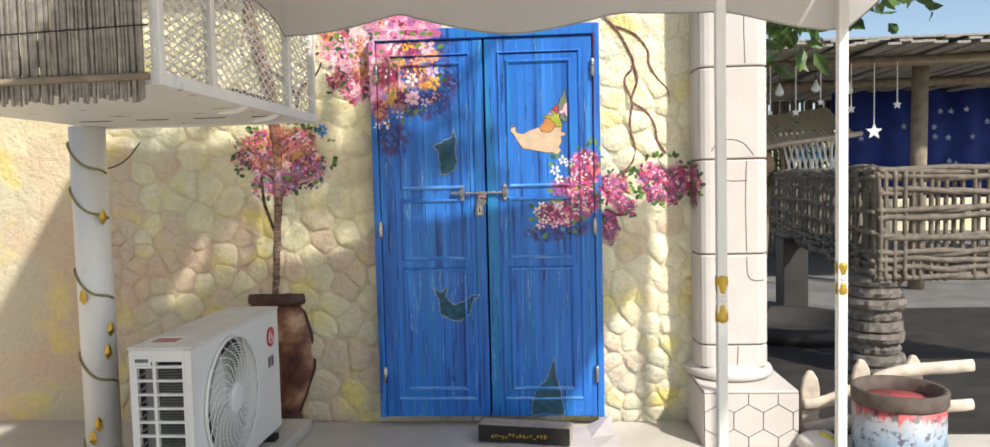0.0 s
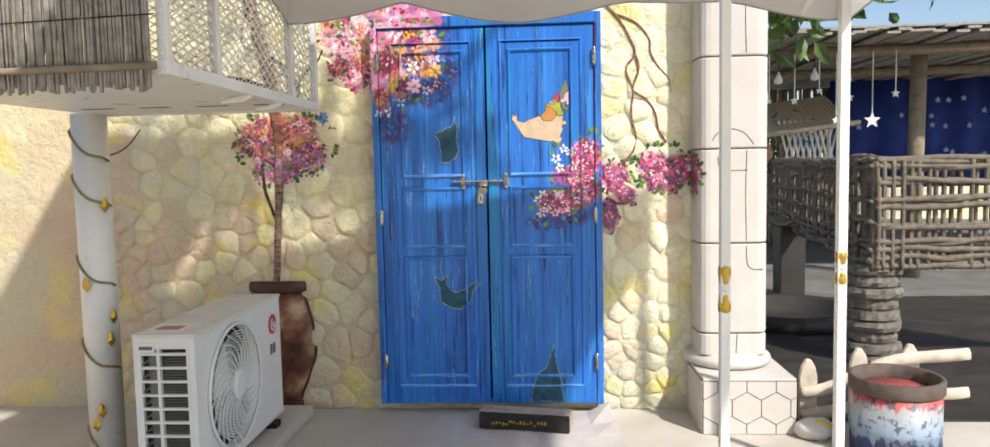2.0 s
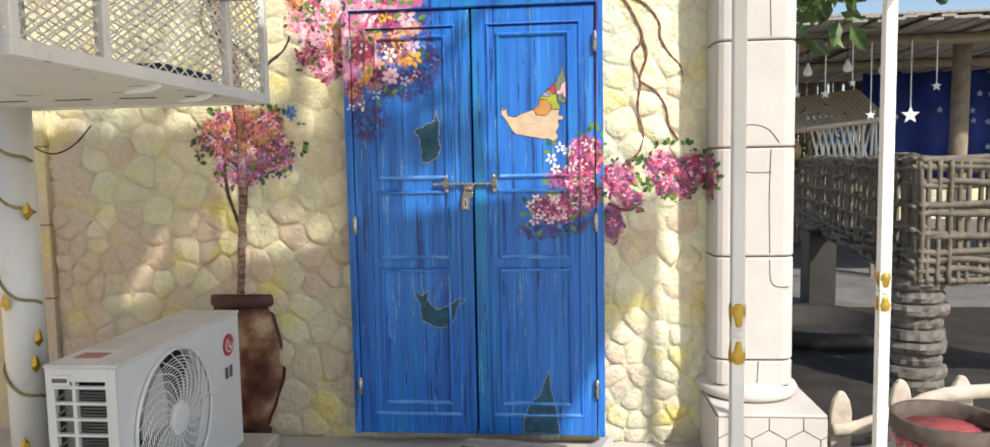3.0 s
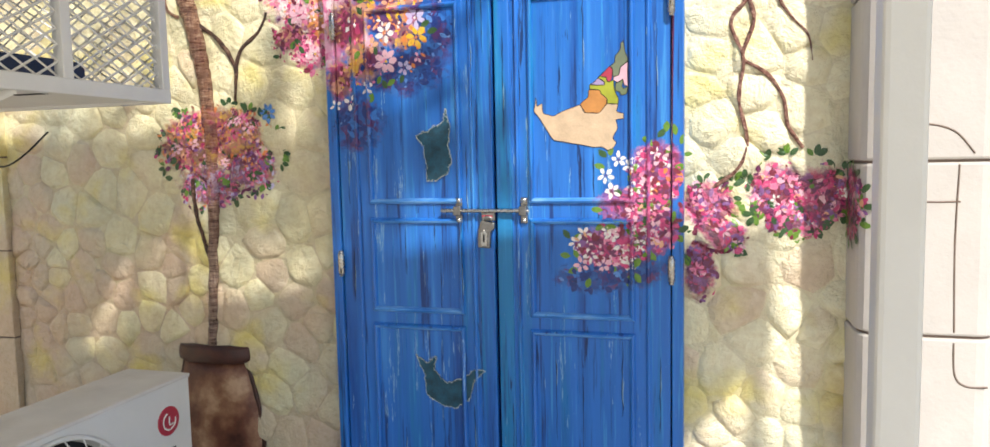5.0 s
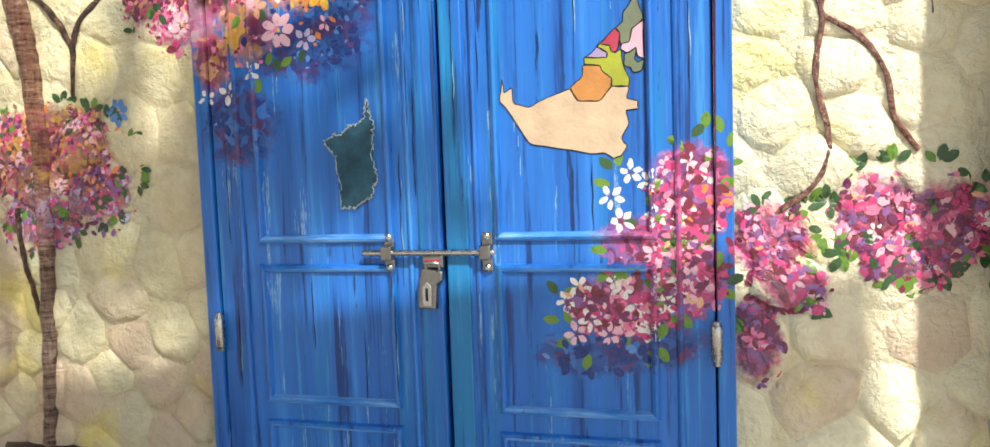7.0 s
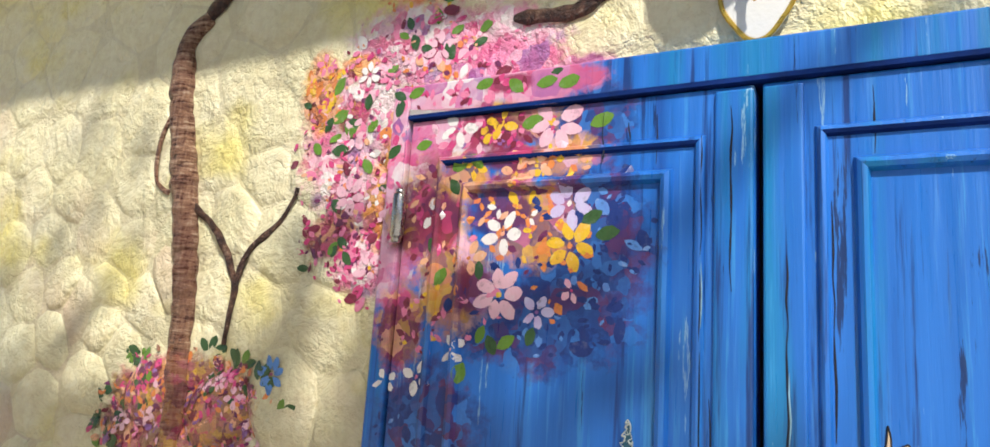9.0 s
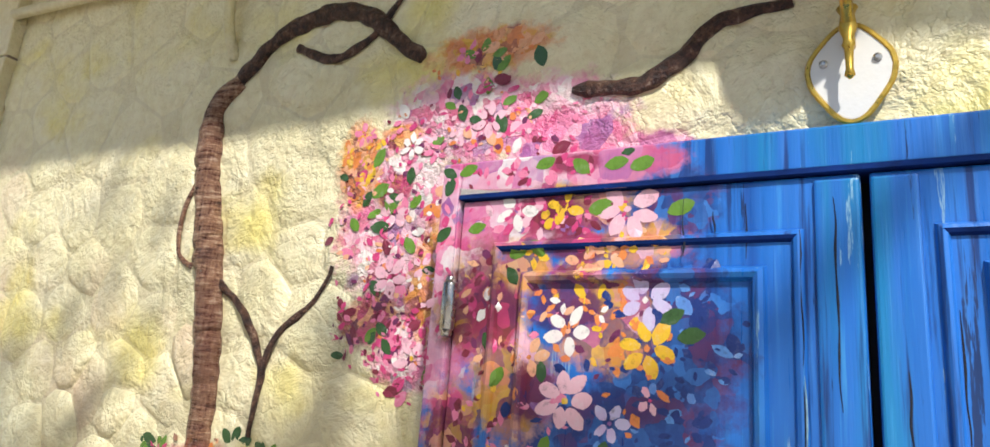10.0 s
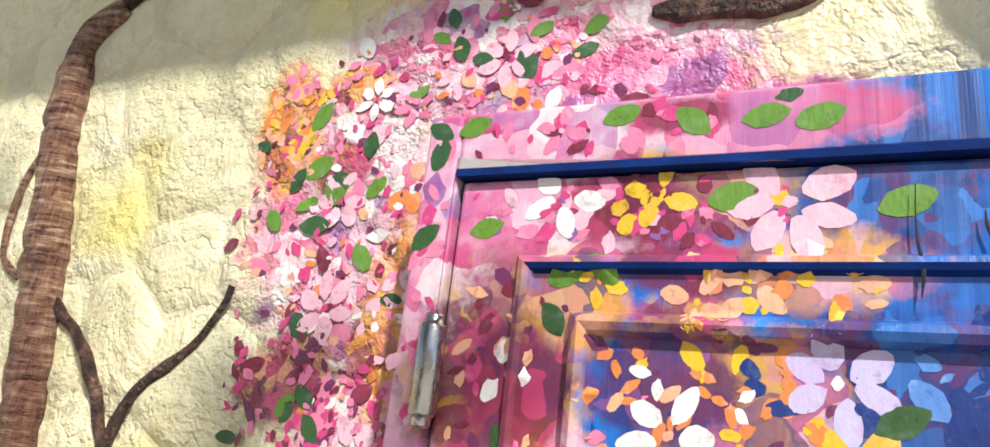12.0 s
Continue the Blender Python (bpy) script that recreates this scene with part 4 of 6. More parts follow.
bough = thing("mural_blossoms", "large painted spray of pink, white and yellow blossoms", "mural", "painted blossoms")
hot = {"pink": 4, "pale": 3, "rose": 3.5, "peach": 1.5, "orange": 1.8, "white": 1.2, "plum": 1.4, "maroon": 1.6}
gold = {"orange": 4, "yellow": 2, "peach": 2, "maroon": 1, "pink": 1}
deep = {"maroon": 3, "plum": 3, "rose": 3, "pink": 1}
blue = {"navy": 5, "sky": 1.0}
bough_blobs = [
    (-0.77, 2.08, 0.14, 0.16, 4, hot), (-0.66, 2.27, 0.16, 0.09, 2.5, hot), (-0.50, 2.24, 0.14, 0.07, 1.5, hot), (-0.86, 2.20, 0.05, 0.08, 1.6, gold), (-0.72, 1.95, 0.09, 0.13, 2.0, {**hot, "orange": 3}),
    (-0.80, 1.90, 0.08, 0.08, 1.6, deep), (-0.71, 1.84, 0.09, 0.07, 1.5, {"rose": 4, "pink": 3, "maroon": 1.5}), (-0.60, 2.39, 0.13, 0.04, 0.5, {"orange": 3, "yellow": 2, "peach": 2}),
    (-0.19, 1.88, 0.05, 0.10, 1.0, blue), (-0.28, 1.75, 0.09, 0.05, 1.0, blue), (-0.53, 1.57, 0.06, 0.08, 0.5, blue)]
mass(bough, bough_blobs, 130, 0.026, {"pink": 4, "pale": 3, "white": 1, "peach": 1}, 23)
mass(bough, bough_blobs, 620, 0.0125, {**hot, "white": 2}, 21)
mass(bough, [(-0.47, 2.06, 0.10, 0.03, 1.2, {"pink": 3, "rose": 2, "pale": 2, "violet": 1}), (-0.37, 2.06, 0.08, 0.03, 1.2, {"rose": 3, "maroon": 2, "yellow": 1}), (-0.51, 1.92, 0.05, 0.09, 1.4, {"maroon": 3, "plum": 2, "peach": 2, "rose": 1}),
             (-0.43, 1.86, 0.05, 0.10, 1.3, {"plum": 2, "orange": 2, "peach": 2, "pink": 1}), (-0.35, 1.90, 0.07, 0.07, 1.5, {"plum": 2, "orange": 2, "yellow": 2, "navy": 1}), (-0.28, 1.86, 0.05, 0.10, 1.2, {"navy": 2, "orange": 2, "sky": 1}),
             (-0.30, 2.0, 0.07, 0.03, 0.8, {"yellow": 2, "peach": 2, "orange": 1}), (-0.52, 1.76, 0.04, 0.09, 1.2, {"pink": 2, "yellow": 2, "maroon": 2}), (-0.42, 1.76, 0.06, 0.06, 1.0, {"pink": 2, "navy": 2, "violet": 1}),
             (-0.595, 2.0, 0.014, 0.13, 1.0, {"pink": 3, "rose": 2, "pale": 1}), (-0.45, 2.128, 0.15, 0.018, 1.0, {"pink": 2, "rose": 3, "maroon": 2, "pale": 1})], 330, 0.016, hot, 24)
scatter(bough, bough_blobs[:8], 8, 34, 22, {"pale": 3, "white": 1.5, "pink": 2}, {"green": 3, "dkgreen": 2, "maroon": 1}, 0.028, 0.036, 0.2)
for x, z, r, key, heart, p in ((-0.475, 2.073, 0.036, "white", "rose", 5), (-0.301, 2.062, 0.046, "pale", "pale", 7), (-0.272, 1.932, 0.040, "lilac", "white", 6), (-0.268, 1.867, 0.042, "yellow", "orange", 6), (-0.382, 1.888, 0.036, "white", "peach", 5),
                               (-0.382, 1.792, 0.044, "pale", "yellow", 7), (-0.518, 1.925, 0.030, "white", "plum", 3), (-0.604, 1.938, 0.026, "pale", "rose", 3), (-0.520, 1.659, 0.028, "white", "pink", 4), (-0.454, 1.705, 0.024, "white", "pale", 4),
                               (-0.576, 1.649, 0.022, "white", "navy", 4), (-0.481, 2.130, 0.024, "pink", "pale", 4), (-0.766, 1.989, 0.040, "pale", "rose", 6), (-0.399, 2.072, 0.030, "yellow", "maroon", 4), (-0.392, 1.932, 0.020, "white", "plum", 2),
                               (-0.338, 1.914, 0.018, "white", "plum", 2), (-0.316, 1.767, 0.028, "lilac", "violet", 5), (-0.33, 1.995, 0.030, "peach", "yellow", 4), (-0.262, 1.80, 0.022, "pale", "rose", 3), (-0.44, 2.0, 0.024, "yellow", "orange", 4), (-0.365, 1.985, 0.026, "peach", "amber", 4), (-0.44, 1.85, 0.03, "peach", "orange", 5)):
    flower(bough, x, z, r, key, heart if heart in INK else "yellow", p, x * 40)
for x, z, a, r in ((-0.598, 2.138, 2.6, 0.030), (-0.564, 2.140, 0.4, 0.034), (-0.596, 2.115, 1.3, 0.034), (-0.429, 2.140, 0.3, 0.034), (-0.371, 2.130, 2.4, 0.036), (-0.317, 2.130, 0.2, 0.036), (-0.279, 2.126, 0.3, 0.038), (-0.300, 2.146, 0.1, 0.02), (-0.544, 2.046, 0.3, 0.032),
                   (-0.468, 2.005, 0.4, 0.034), (-0.437, 2.010, 2.3, 0.034), (-0.476, 1.969, 2.1, 0.032), (-0.600, 2.036, 0.7, 0.034), (-0.341, 2.068, 0.3, 0.040), (-0.225, 2.06, 0.3, 0.04), (-0.235, 1.91, 0.5, 0.036), (-0.21, 1.885, 0.2, 0.038), (-0.41, 1.73, 1.2, 0.03),
                   (-0.39, 1.715, 2.0, 0.034), (-0.365, 1.72, 0.6, 0.034), (-0.325, 1.73, 1.3, 0.03), (-0.49, 1.82, 1.0, 0.034), (-0.51, 1.87, 2.0, 0.032), (-0.44, 1.67, 1.4, 0.034), (-0.42, 1.83, 1.7, 0.03), (-0.61, 2.42, 1.2, 0.03), (-0.58, 2.40, 0.3, 0.03), (-0.64, 2.405, 2.5, 0.03), (-0.49, 2.30, 0.6, 0.034),
                   (-0.55, 2.30, 0.5, 0.03), (-0.66, 2.33, 1.9, 0.03), (-0.84, 2.14, 1.0, 0.034), (-0.86, 2.09, 2.2, 0.034), (-0.82, 2.11, 0.5, 0.03)):
    leaf(bough, x, z, r, a, "green" if (x * 100) % 3 > 0.6 else "dkgreen")

spray = thing("mural_blossoms", "painted spray of magenta and white blossoms across door and wall", "mural", "painted blossoms")
mag = {"rose": 5, "pink": 1.6, "plum": 4, "violet": 2.0, "pale": 1.3, "maroon": 4, "peach": 0.8}
spray_blobs = [(0.53, 1.39, 0.08, 0.10, 2.5, {**mag, "orange": 1.5}), (0.45, 1.29, 0.10, 0.06, 1.3, {**mag, "violet": 4}), (0.38, 1.16, 0.11, 0.07, 2.2, {**mag, "plum": 4}), (0.52, 1.22, 0.08, 0.09, 2.0, mag),
               (0.69, 1.28, 0.08, 0.09, 2.2, mag), (0.75, 1.18, 0.06, 0.05, 1.0, {"rose": 3, "violet": 3, "maroon": 2}), (0.665, 1.08, 0.045, 0.11, 1.5, {"plum": 3, "violet": 3, "rose": 2, "maroon": 2}),
               (0.34, 1.05, 0.11, 0.05, 0.7, blue), (0.90, 1.33, 0.09, 0.09, 2.4, mag), (1.02, 1.32, 0.07, 0.09, 2.4, mag), (0.95, 1.25, 0.1, 0.06, 1.4, {**mag, "violet": 4})]
mass(spray, spray_blobs, 1100, 0.020, mag, 31)
scatter(spray, spray_blobs[:4], 30, 40, 32, {"white": 2, "pale": 3, "pink": 2, "rose": 1}, {"green": 4, "dkgreen": 1}, 0.024, 0.032, 0.85)
scatter(spray, spray_blobs[4:7] + spray_blobs[8:], 22, 44, 33, {"pale": 3, "pink": 2, "white": 0.6}, {"green": 2, "dkgreen": 3}, 0.024, 0.034, 0.98)
sprigs(spray, (0.95, 1.33), (0.16, 0.11), 11, 34, 0.034, {"dkgreen": 3, "green": 2})
sprigs(spray, (0.72, 1.27), (0.09, 0.10), 5, 35, 0.034, {"dkgreen": 3, "green": 2})
for x, z, a in ((0.56, 1.54, 1.4), (0.585, 1.53, 1.8), (0.61, 1.50, 1.2), (0.50, 1.50, 2.6), (0.545, 1.52, 0.8), (0.36, 1.46, 2.4), (0.35, 1.42, 2.9), (0.385, 1.47, 1.6), (0.24, 1.20, 2.2), (0.26, 1.08, 3.6), (0.31, 1.04, 4.4), (0.47, 1.06, 5.2), (0.235, 1.13, 3.0), (0.44, 1.05, 4.6), (0.62, 1.45, 0.3), (0.34, 1.28, 3.0)):
    leaf(spray, x, z, 0.036, a, "green" if int(x * 100) % 3 else "dkgreen")
for x, z in ((0.39, 1.34), (0.46, 1.35), (0.48, 1.17), (0.27, 1.17), (0.32, 1.13), (0.42, 1.16), (0.36, 1.10), (0.30, 1.20), (0.41, 1.44), (0.37, 1.39), (0.45, 1.42), (0.29, 1.10), (0.44, 1.11)):
    flower(spray, x, z, 0.027, "white" if z > 1.1 else "pale", "plum", 5, x * 50)

def pillar_spray():
    """The spray runs on round the near corner of the pillar."""
    rnd = random.Random(51)
    bm = bmesh.new()

    def place(s, z, out):
        if s < 0.146:
            return Vector((1.094 - out, -0.002 - s, z))
        a = (s - 0.146) / 0.06
        return Vector((1.154 - (0.06 + out) * math.cos(a), -0.148 - (0.06 + out) * math.sin(a), z))

    def mark(s, z, length, width, angle, key, out):
        c = bm.verts.new(place(s, z, out))
        ring = []
        for k in range(10):
            a = math.tau * k / 10
            u, w = math.cos(a) * length / 2, math.sin(a) * width / 2
            ring.append(bm.verts.new(place(min(0.23, max(0.0, s + u * math.cos(angle) - w * math.sin(angle))), z + u * math.sin(angle) + w * math.cos(angle), out)))
        for k in range(10):
            bm.faces.new((ring[k], ring[(k + 1) % 10], c)).material_index = INK_ORDER.index(key)

    for k in range(330):
        r, a = math.sqrt(rnd.random()), rnd.uniform(0, math.tau)
        s, z = 0.085 + 0.11 * r * math.cos(a), 1.295 + 0.105 * r * math.sin(a)
        if s < 0.005:
            continue
        key = pick(rnd, mag) if rnd.random() < 0.86 else pick(rnd, {"green": 2, "dkgreen": 3})
        size = rnd.uniform(0.012, 0.028)
        mark(s, z, size, size * rnd.uniform(0.45, 0.7), rnd.uniform(0, math.tau), key, 0.0015 + 0.000006 * k)
    for k in range(14):
        a = math.tau * k / 14
        mark(max(0.02, 0.085 + 0.12 * math.cos(a)), 1.295 + 0.12 * math.sin(a), 0.034, 0.019, a + rnd.uniform(-0.5, 0.5), pick(rnd, {"green": 2, "dkgreen": 3}), 0.004)
    tagged(part("blossom_mass", bm, INKS, spray), kind="stuff")


pillar_spray()

# ---- wall fittings ----


def build_sconce():
    lamp = thing("wall_lamp", "white and gold wall lamp above the blue door", "lamp")
    x, z = -0.012, 2.268
    edge = []
    for k in range(24):
        a = math.tau * k / 24
        r = 0.052 * (1 + 0.06 * math.cos(4 * a))
        edge.append((x + r * math.cos(a), z + (1.45 if math.sin(a) < 0 else 1.2) * r * math.sin(a)))
    plate_ = part("backplate", plate(bmesh.new(), edge, -0.002, -0.020), M_WHITE, lamp, "white scalloped backplate", bevel=0.004)
    rim = tube(bmesh.new(), [(px, -0.019, pz) for px, pz in edge + edge[:1]], 0.004, 6)
    part("gilt_rim", rim, M_GOLD, plate_, "gold rim")
    for dx in (-0.034, 0.034):
        part("screw", lathe(bmesh.new(), ((0.006, 0), (0.006, 0.003), (0.003, 0.005)), (x + dx, -0.02, z + 0.01), 10, pose(0, 0, 0, 90, 0, 0).to_3x3()), M_STEEL, plate_)
    part("finial", lathe(bmesh.new(), ((0.002, -0.045), (0.007, -0.04), (0.005, -0.03), (0.006, 0.0), (0.009, 0.005), (0.006, 0.012), (0.012, 0.03), (0.009, 0.05), (0.014, 0.06)), (x, -0.05, z + 0.015), 14), M_GOLD, lamp, "gold turned finial", smooth=True)
    part("arm", tube(bmesh.new(), [(x, -0.02, z + 0.03), (x, -0.05, z + 0.05), (x, -0.09, z + 0.07), (x, -0.10, z + 0.10)], 0.008), M_GOLD, lamp, "gold arm", smooth=True)
    part("cup", lathe(bmesh.new(), ((0.012, 0), (0.035, 0.012), (0.04, 0.03), (0.03, 0.032)), (x, -0.10, z + 0.095), 18), M_GOLD, lamp, "gold cup", smooth=True)
    prof = ((0.045, 0.0), (0.062, 0.01), (0.078, 0.06), (0.085, 0.12), (0.10, 0.17), (0.096, 0.17), (0.08, 0.12), (0.072, 0.06), (0.05, 0.012))
    part("shade", lathe(bmesh.new(), prof, (x, -0.10, z + 0.115), 28), M_WHITE, lamp, "white bell shade", smooth=True)


build_sconce()
pipe = thing("wall_pipe", "cream painted pipe running along the wall top", "pipe")
part("pipe_run", tube(bmesh.new(), [(-2.2, -0.035, 2.79), (-1.36, -0.035, 2.745)], 0.016, 12), M_JOINT, pipe, smooth=True)
part("elbow", tube(bmesh.new(), [(-1.37, -0.035, 2.745), (-1.31, -0.035, 2.735), (-1.285, -0.035, 2.68)], 0.02, 12), M_JOINT, pipe, smooth=True)
part("pipe_drop", tube(bmesh.new(), [(-1.285, -0.035, 2.68), (-1.28, -0.03, 2.58), (-1.275, 0.0, 2.50)], 0.013, 12), M_JOINT, pipe, smooth=True)

# ---- corner pilaster of cream blocks ----
pil = thing("pilaster", "cream plastered corner pilaster jointed into blocks", "pilaster", kind="structure")
z = 0.0
for h in (0.30, 0.42, 0.38, 0.40, 0.36, 0.40, 0.40, 0.334):
    part("block", boxed(-2.31, -2.20, -0.035, 0.2, z + 0.003, z + h - 0.003), M_JOINT, pil, bevel=0.004)
    z += h
part("joint_core", boxed(-2.305, -2.202, -0.028, 0.19, 0, 2.99), M_PILLAR_JOINT, pil)


def build_ac():
    ac = thing("outdoor_unit", "off-white outdoor air conditioner unit with a round fan grille", "air conditioner")
    x0, x1, y0, y1, z0, z1 = -1.350, -1.088, -1.243, -0.31, 0.105, 0.715
    bm = boxed(x0 + 0.004, x1 - 0.03, y0 + 0.03, y1, z0, z1 - 0.014)
    part("body", bm, M_DARK, ac)
    part("back_panel", boxed(x0, x1 - 0.03, y1, y1 + 0.004, z0, z1 - 0.014), M_CASE, ac)
    part("lid", boxed(x0 - 0.004, x1 + 0.003, y0 - 0.006, y1 + 0.006, z1 - 0.014, z1), M_CASE_TOP, ac, "dusty flat lid", bevel=0.005)
    part("base_pan", boxed(x0, x1, y0, y1, z0 - 0.015, z0 + 0.012), M_CASE, ac, bevel=0.004)
    # front panel with the round opening, facing +x
    cy, cz, R = -0.885, 0.405, 0.268
    bm = bmesh.new()
    n = 48
    for lo, hi, inner in ((x1 - 0.03, x1 - 0.004, R),):
        ring0, ring1, out = [], [], []
        for k in range(n):
            a = math.tau * k / n
            d = Vector((math.cos(a), math.sin(a)))
            ring0.append(bm.verts.new((lo, cy + R * 0.97 * d.x, cz + R * 0.97 * d.y)))
            ring1.append(bm.verts.new((hi, cy + R * d.x, cz + R * d.y)))
            t = min(((y1 - cy) if d.x > 0 else (y0 - cy)) / d.x if abs(d.x) > 1e-6 else 9, ((z1 - 0.014 - cz) if d.y > 0 else (z0 + 0.012 - cz)) / d.y if abs(d.y) > 1e-6 else 9)
            out.append(bm.verts.new((hi, cy + t * d.x, cz + t * d.y)))
        for k in range(n):
            j = (k + 1) % n
            bm.faces.new((ring0[k], ring0[j], ring1[j], ring1[k]))
            bm.faces.new((ring1[k], ring1[j], out[j], out[k]))
    for yy, zz in ((y0, z0 + 0.012), (y0, z1 - 0.014), (y1, z0 + 0.012), (y1, z1 - 0.014)):
        corner = bm.verts.new((x1 - 0.004, yy, zz))
        best = sorted(out, key=lambda v: (v.co - corner.co).length)[:6]
        pair = [v for v in best if abs(v.co.y - yy) < 1e-5][:1] + [v for v in best if abs(v.co.z - zz) < 1e-5][:1]
        if len(pair) == 2:
            bm.faces.new((corner, *pair))
    part("front_panel", bm, M_CASE, ac)
    part("front_edge", boxed(x1 - 0.036, x1 - 0.0055, y0 - 0.002, y0 + 0.03, z0 + 0.012, z1 - 0.014), M_CASE, ac, bevel=0.006)
    part("front_end", boxed(x1 - 0.03, x1 - 0.005, y1 - 0.002, y1 + 0.004, z0 + 0.012, z1 - 0.014), M_CASE, ac)
    grille = thing("grille", "", "")
    grille.parent = ac
    part("grille_rim", tube(bmesh.new(), [(x1 + 0.004, cy + R * 1.02 * math.cos(math.tau * k / 24), cz + R * 1.02 * math.sin(math.tau * k / 24)) for k in range(25)], 0.008, 6), M_CASE, grille, smooth=True)
    for r in [0.065 + 0.0125 * k for k in range(15)]:
        part("ring", tube(bmesh.new(), [(x1 + 0.006 + 0.012 * (1 - r / R), cy + r * math.cos(math.tau * k / 16), cz + r * math.sin(math.tau * k / 16)) for k in range(17)], 0.0021, 4), M_CASE, grille)
    for k in range(24):
        a = math.tau * k / 24
        pts = [(x1 + 0.006 + 0.012 * (1 - r / R), cy + r * math.cos(a + 0.9 * (r / R) ** 2), cz + r * math.sin(a + 0.9 * (r / R) ** 2)) for r in (0.05, 0.11, 0.18, R)]
        part("spoke", tube(bmesh.new(), pts, 0.0026, 4), M_CASE, grille)
    turn = pose(0, 0, 0, 0, 90, 0).to_3x3()
    part("hub_cap", lathe(bmesh.new(), ((0.066, 0.0), (0.066, 0.012), (0.05, 0.018), (0.0, 0.02)), (x1 + 0.006, cy, cz), 24, turn), M_CASE, grille, smooth=False)
    fan = thing("fan", "", "")
    fan.parent = ac
    part("fan_well", lathe(bmesh.new(), ((R * 0.97, 0), (R * 0.95, 0.002)), (x1 - 0.033, cy, cz), 32, turn), M_DARK, fan)
    for k in range(3):
        bm = bmesh.new()
        rows = []
        for r in (0.05, 0.12, 0.2, 0.235):
            rows.append([bm.verts.new((x1 - 0.026 + 0.02 * s, cy + r * math.cos(k * 2.094 + 1.35 * s - 0.3), cz + r * math.sin(k * 2.094 + 1.35 * s - 0.3))) for s in (0.0, 0.33, 0.66, 1.0)])
        for a, b in zip(rows, rows[1:]):
            for s in range(3):
                bm.faces.new((a[s], a[s + 1], b[s + 1], b[s]))
        part("blade", bm, plain("grey_fan_blade", (0.42, 0.42, 0.41), 0.5) if k == 0 else bpy.data.materials["grey_fan_blade"], fan, smooth=True)
    # louvred end facing the path
    part("end_frame", box(box(box(box(boxed(x0, x1 - 0.035, y0, y0 + 0.02, z1 - 0.06, z1 - 0.014), x0, x0 + 0.03, y0, y0 + 0.02, z0 + 0.012, z1 - 0.06), x1 - 0.045, x1 - 0.035, y0, y0 + 0.02, z0 + 0.012, z1 - 0.06),
                           x0 + 0.095, x0 + 0.108, y0, y0 + 0.02, z0 + 0.012, z1 - 0.06), x0 + 0.03, x1 - 0.045, y0, y0 + 0.02, z0 + 0.012, z0 + 0.03), M_CASE, ac)
    for k in range(9):
        zz = z0 + 0.03 + 0.056 * k
        part("louvre", boxed(x0 + 0.03, x1 - 0.045, y0 - 0.002, y0 + 0.018, zz + 0.046, zz + 0.056), M_CASE, ac, bevel=0.002)
        part("side_slot", boxed(x0 + 0.055, x0 + 0.095, y0 + 0.016, y0 + 0.02, zz, zz + 0.046), M_FIN, ac)
        for j in range(4):
            part("fin", boxed(x0 + 0.112, x1 - 0.048, y0 + 0.012, y0 + 0.024, zz + 0.006 + 0.011 * j, zz + 0.010 + 0.011 * j), M_FIN, ac)
        part("slot_stay", boxed(-0.002, 0.035, y0 + 0.008, y0 + 0.012, -0.003, 0.003, turn=Matrix.Translation((x0 + 0.032, 0, zz + 0.008)) @ pose(0, 0, 0, 0, -35, 0)), M_FIN, ac)
    part("nameplate", boxed(x0 + 0.02, x0 + 0.09, y0 - 0.004, y0 + 0.002, z1 - 0.075, z1 - 0.035), M_CASE, ac, bevel=0.006)
    for k in range(5):
        part("print_bar", boxed(x0 + 0.028 + 0.011 * k, x0 + 0.037 + 0.011 * k, y0 - 0.006, y0 - 0.003, z1 - 0.062, z1 - 0.048), M_GREY, ac)
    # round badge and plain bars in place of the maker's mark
    badge = part("badge", lathe(bmesh.new(), ((0.05, -0.002), (0.05, 0.002), (0.047, 0.003)), (x1 - 0.002, -0.418, 0.578), 28, turn), M_RED, ac, "round dark red badge")
    part("badge_mark", tube(bmesh.new(), [(x1 + 0.002, -0.418 + 0.03 * math.cos(a), 0.578 + 0.03 * math.sin(a)) for a in (0.2, -0.6, -1.6, -2.6, -3.6, -4.4)], 0.003, 4), M_WHITE, badge)
    part("badge_mark", tube(bmesh.new(), [(x1 + 0.002, -0.418, 0.593), (x1 + 0.002, -0.418, 0.566), (x1 + 0.002, -0.40, 0.566)], 0.003, 4), M_WHITE, badge)
    for y in (-0.442, -0.402):
        part("letter_bar", boxed(x1 - 0.004, x1 - 0.0015, y - 0.015, y + 0.012, 0.428, 0.48), M_GREY, ac, "plain grey bar in place of print")
    for yy in (y0 + 0.16, y1 - 0.16):
        part("foot", boxed(x0 - 0.02, x1 + 0.03, yy - 0.03, yy + 0.03, 0.06, z0 - 0.013), M_DARK, ac, bevel=0.004)
    warn = part("lid_label", boxed(x0 + 0.02, x0 + 0.17, y0 + 0.02, y0 + 0.20, z1, z1 + 0.0015), M_WHITE, ac, "faded paper label")
    part("label_band", boxed(x0 + 0.05, x0 + 0.15, y0 + 0.08, y0 + 0.15, z1 + 0.001, z1 + 0.003), plain("faded_red", (0.45, 0.20, 0.18), 0.8), warn)
    slab = thing("plinth", "low pale concrete plinth under the air conditioner", "plinth")
    part("plinth_slab", boxed(-1.50, -0.99, -1.35, -0.12, 0, 0.06), M_FLOOR, slab, bevel=0.012)


build_ac()


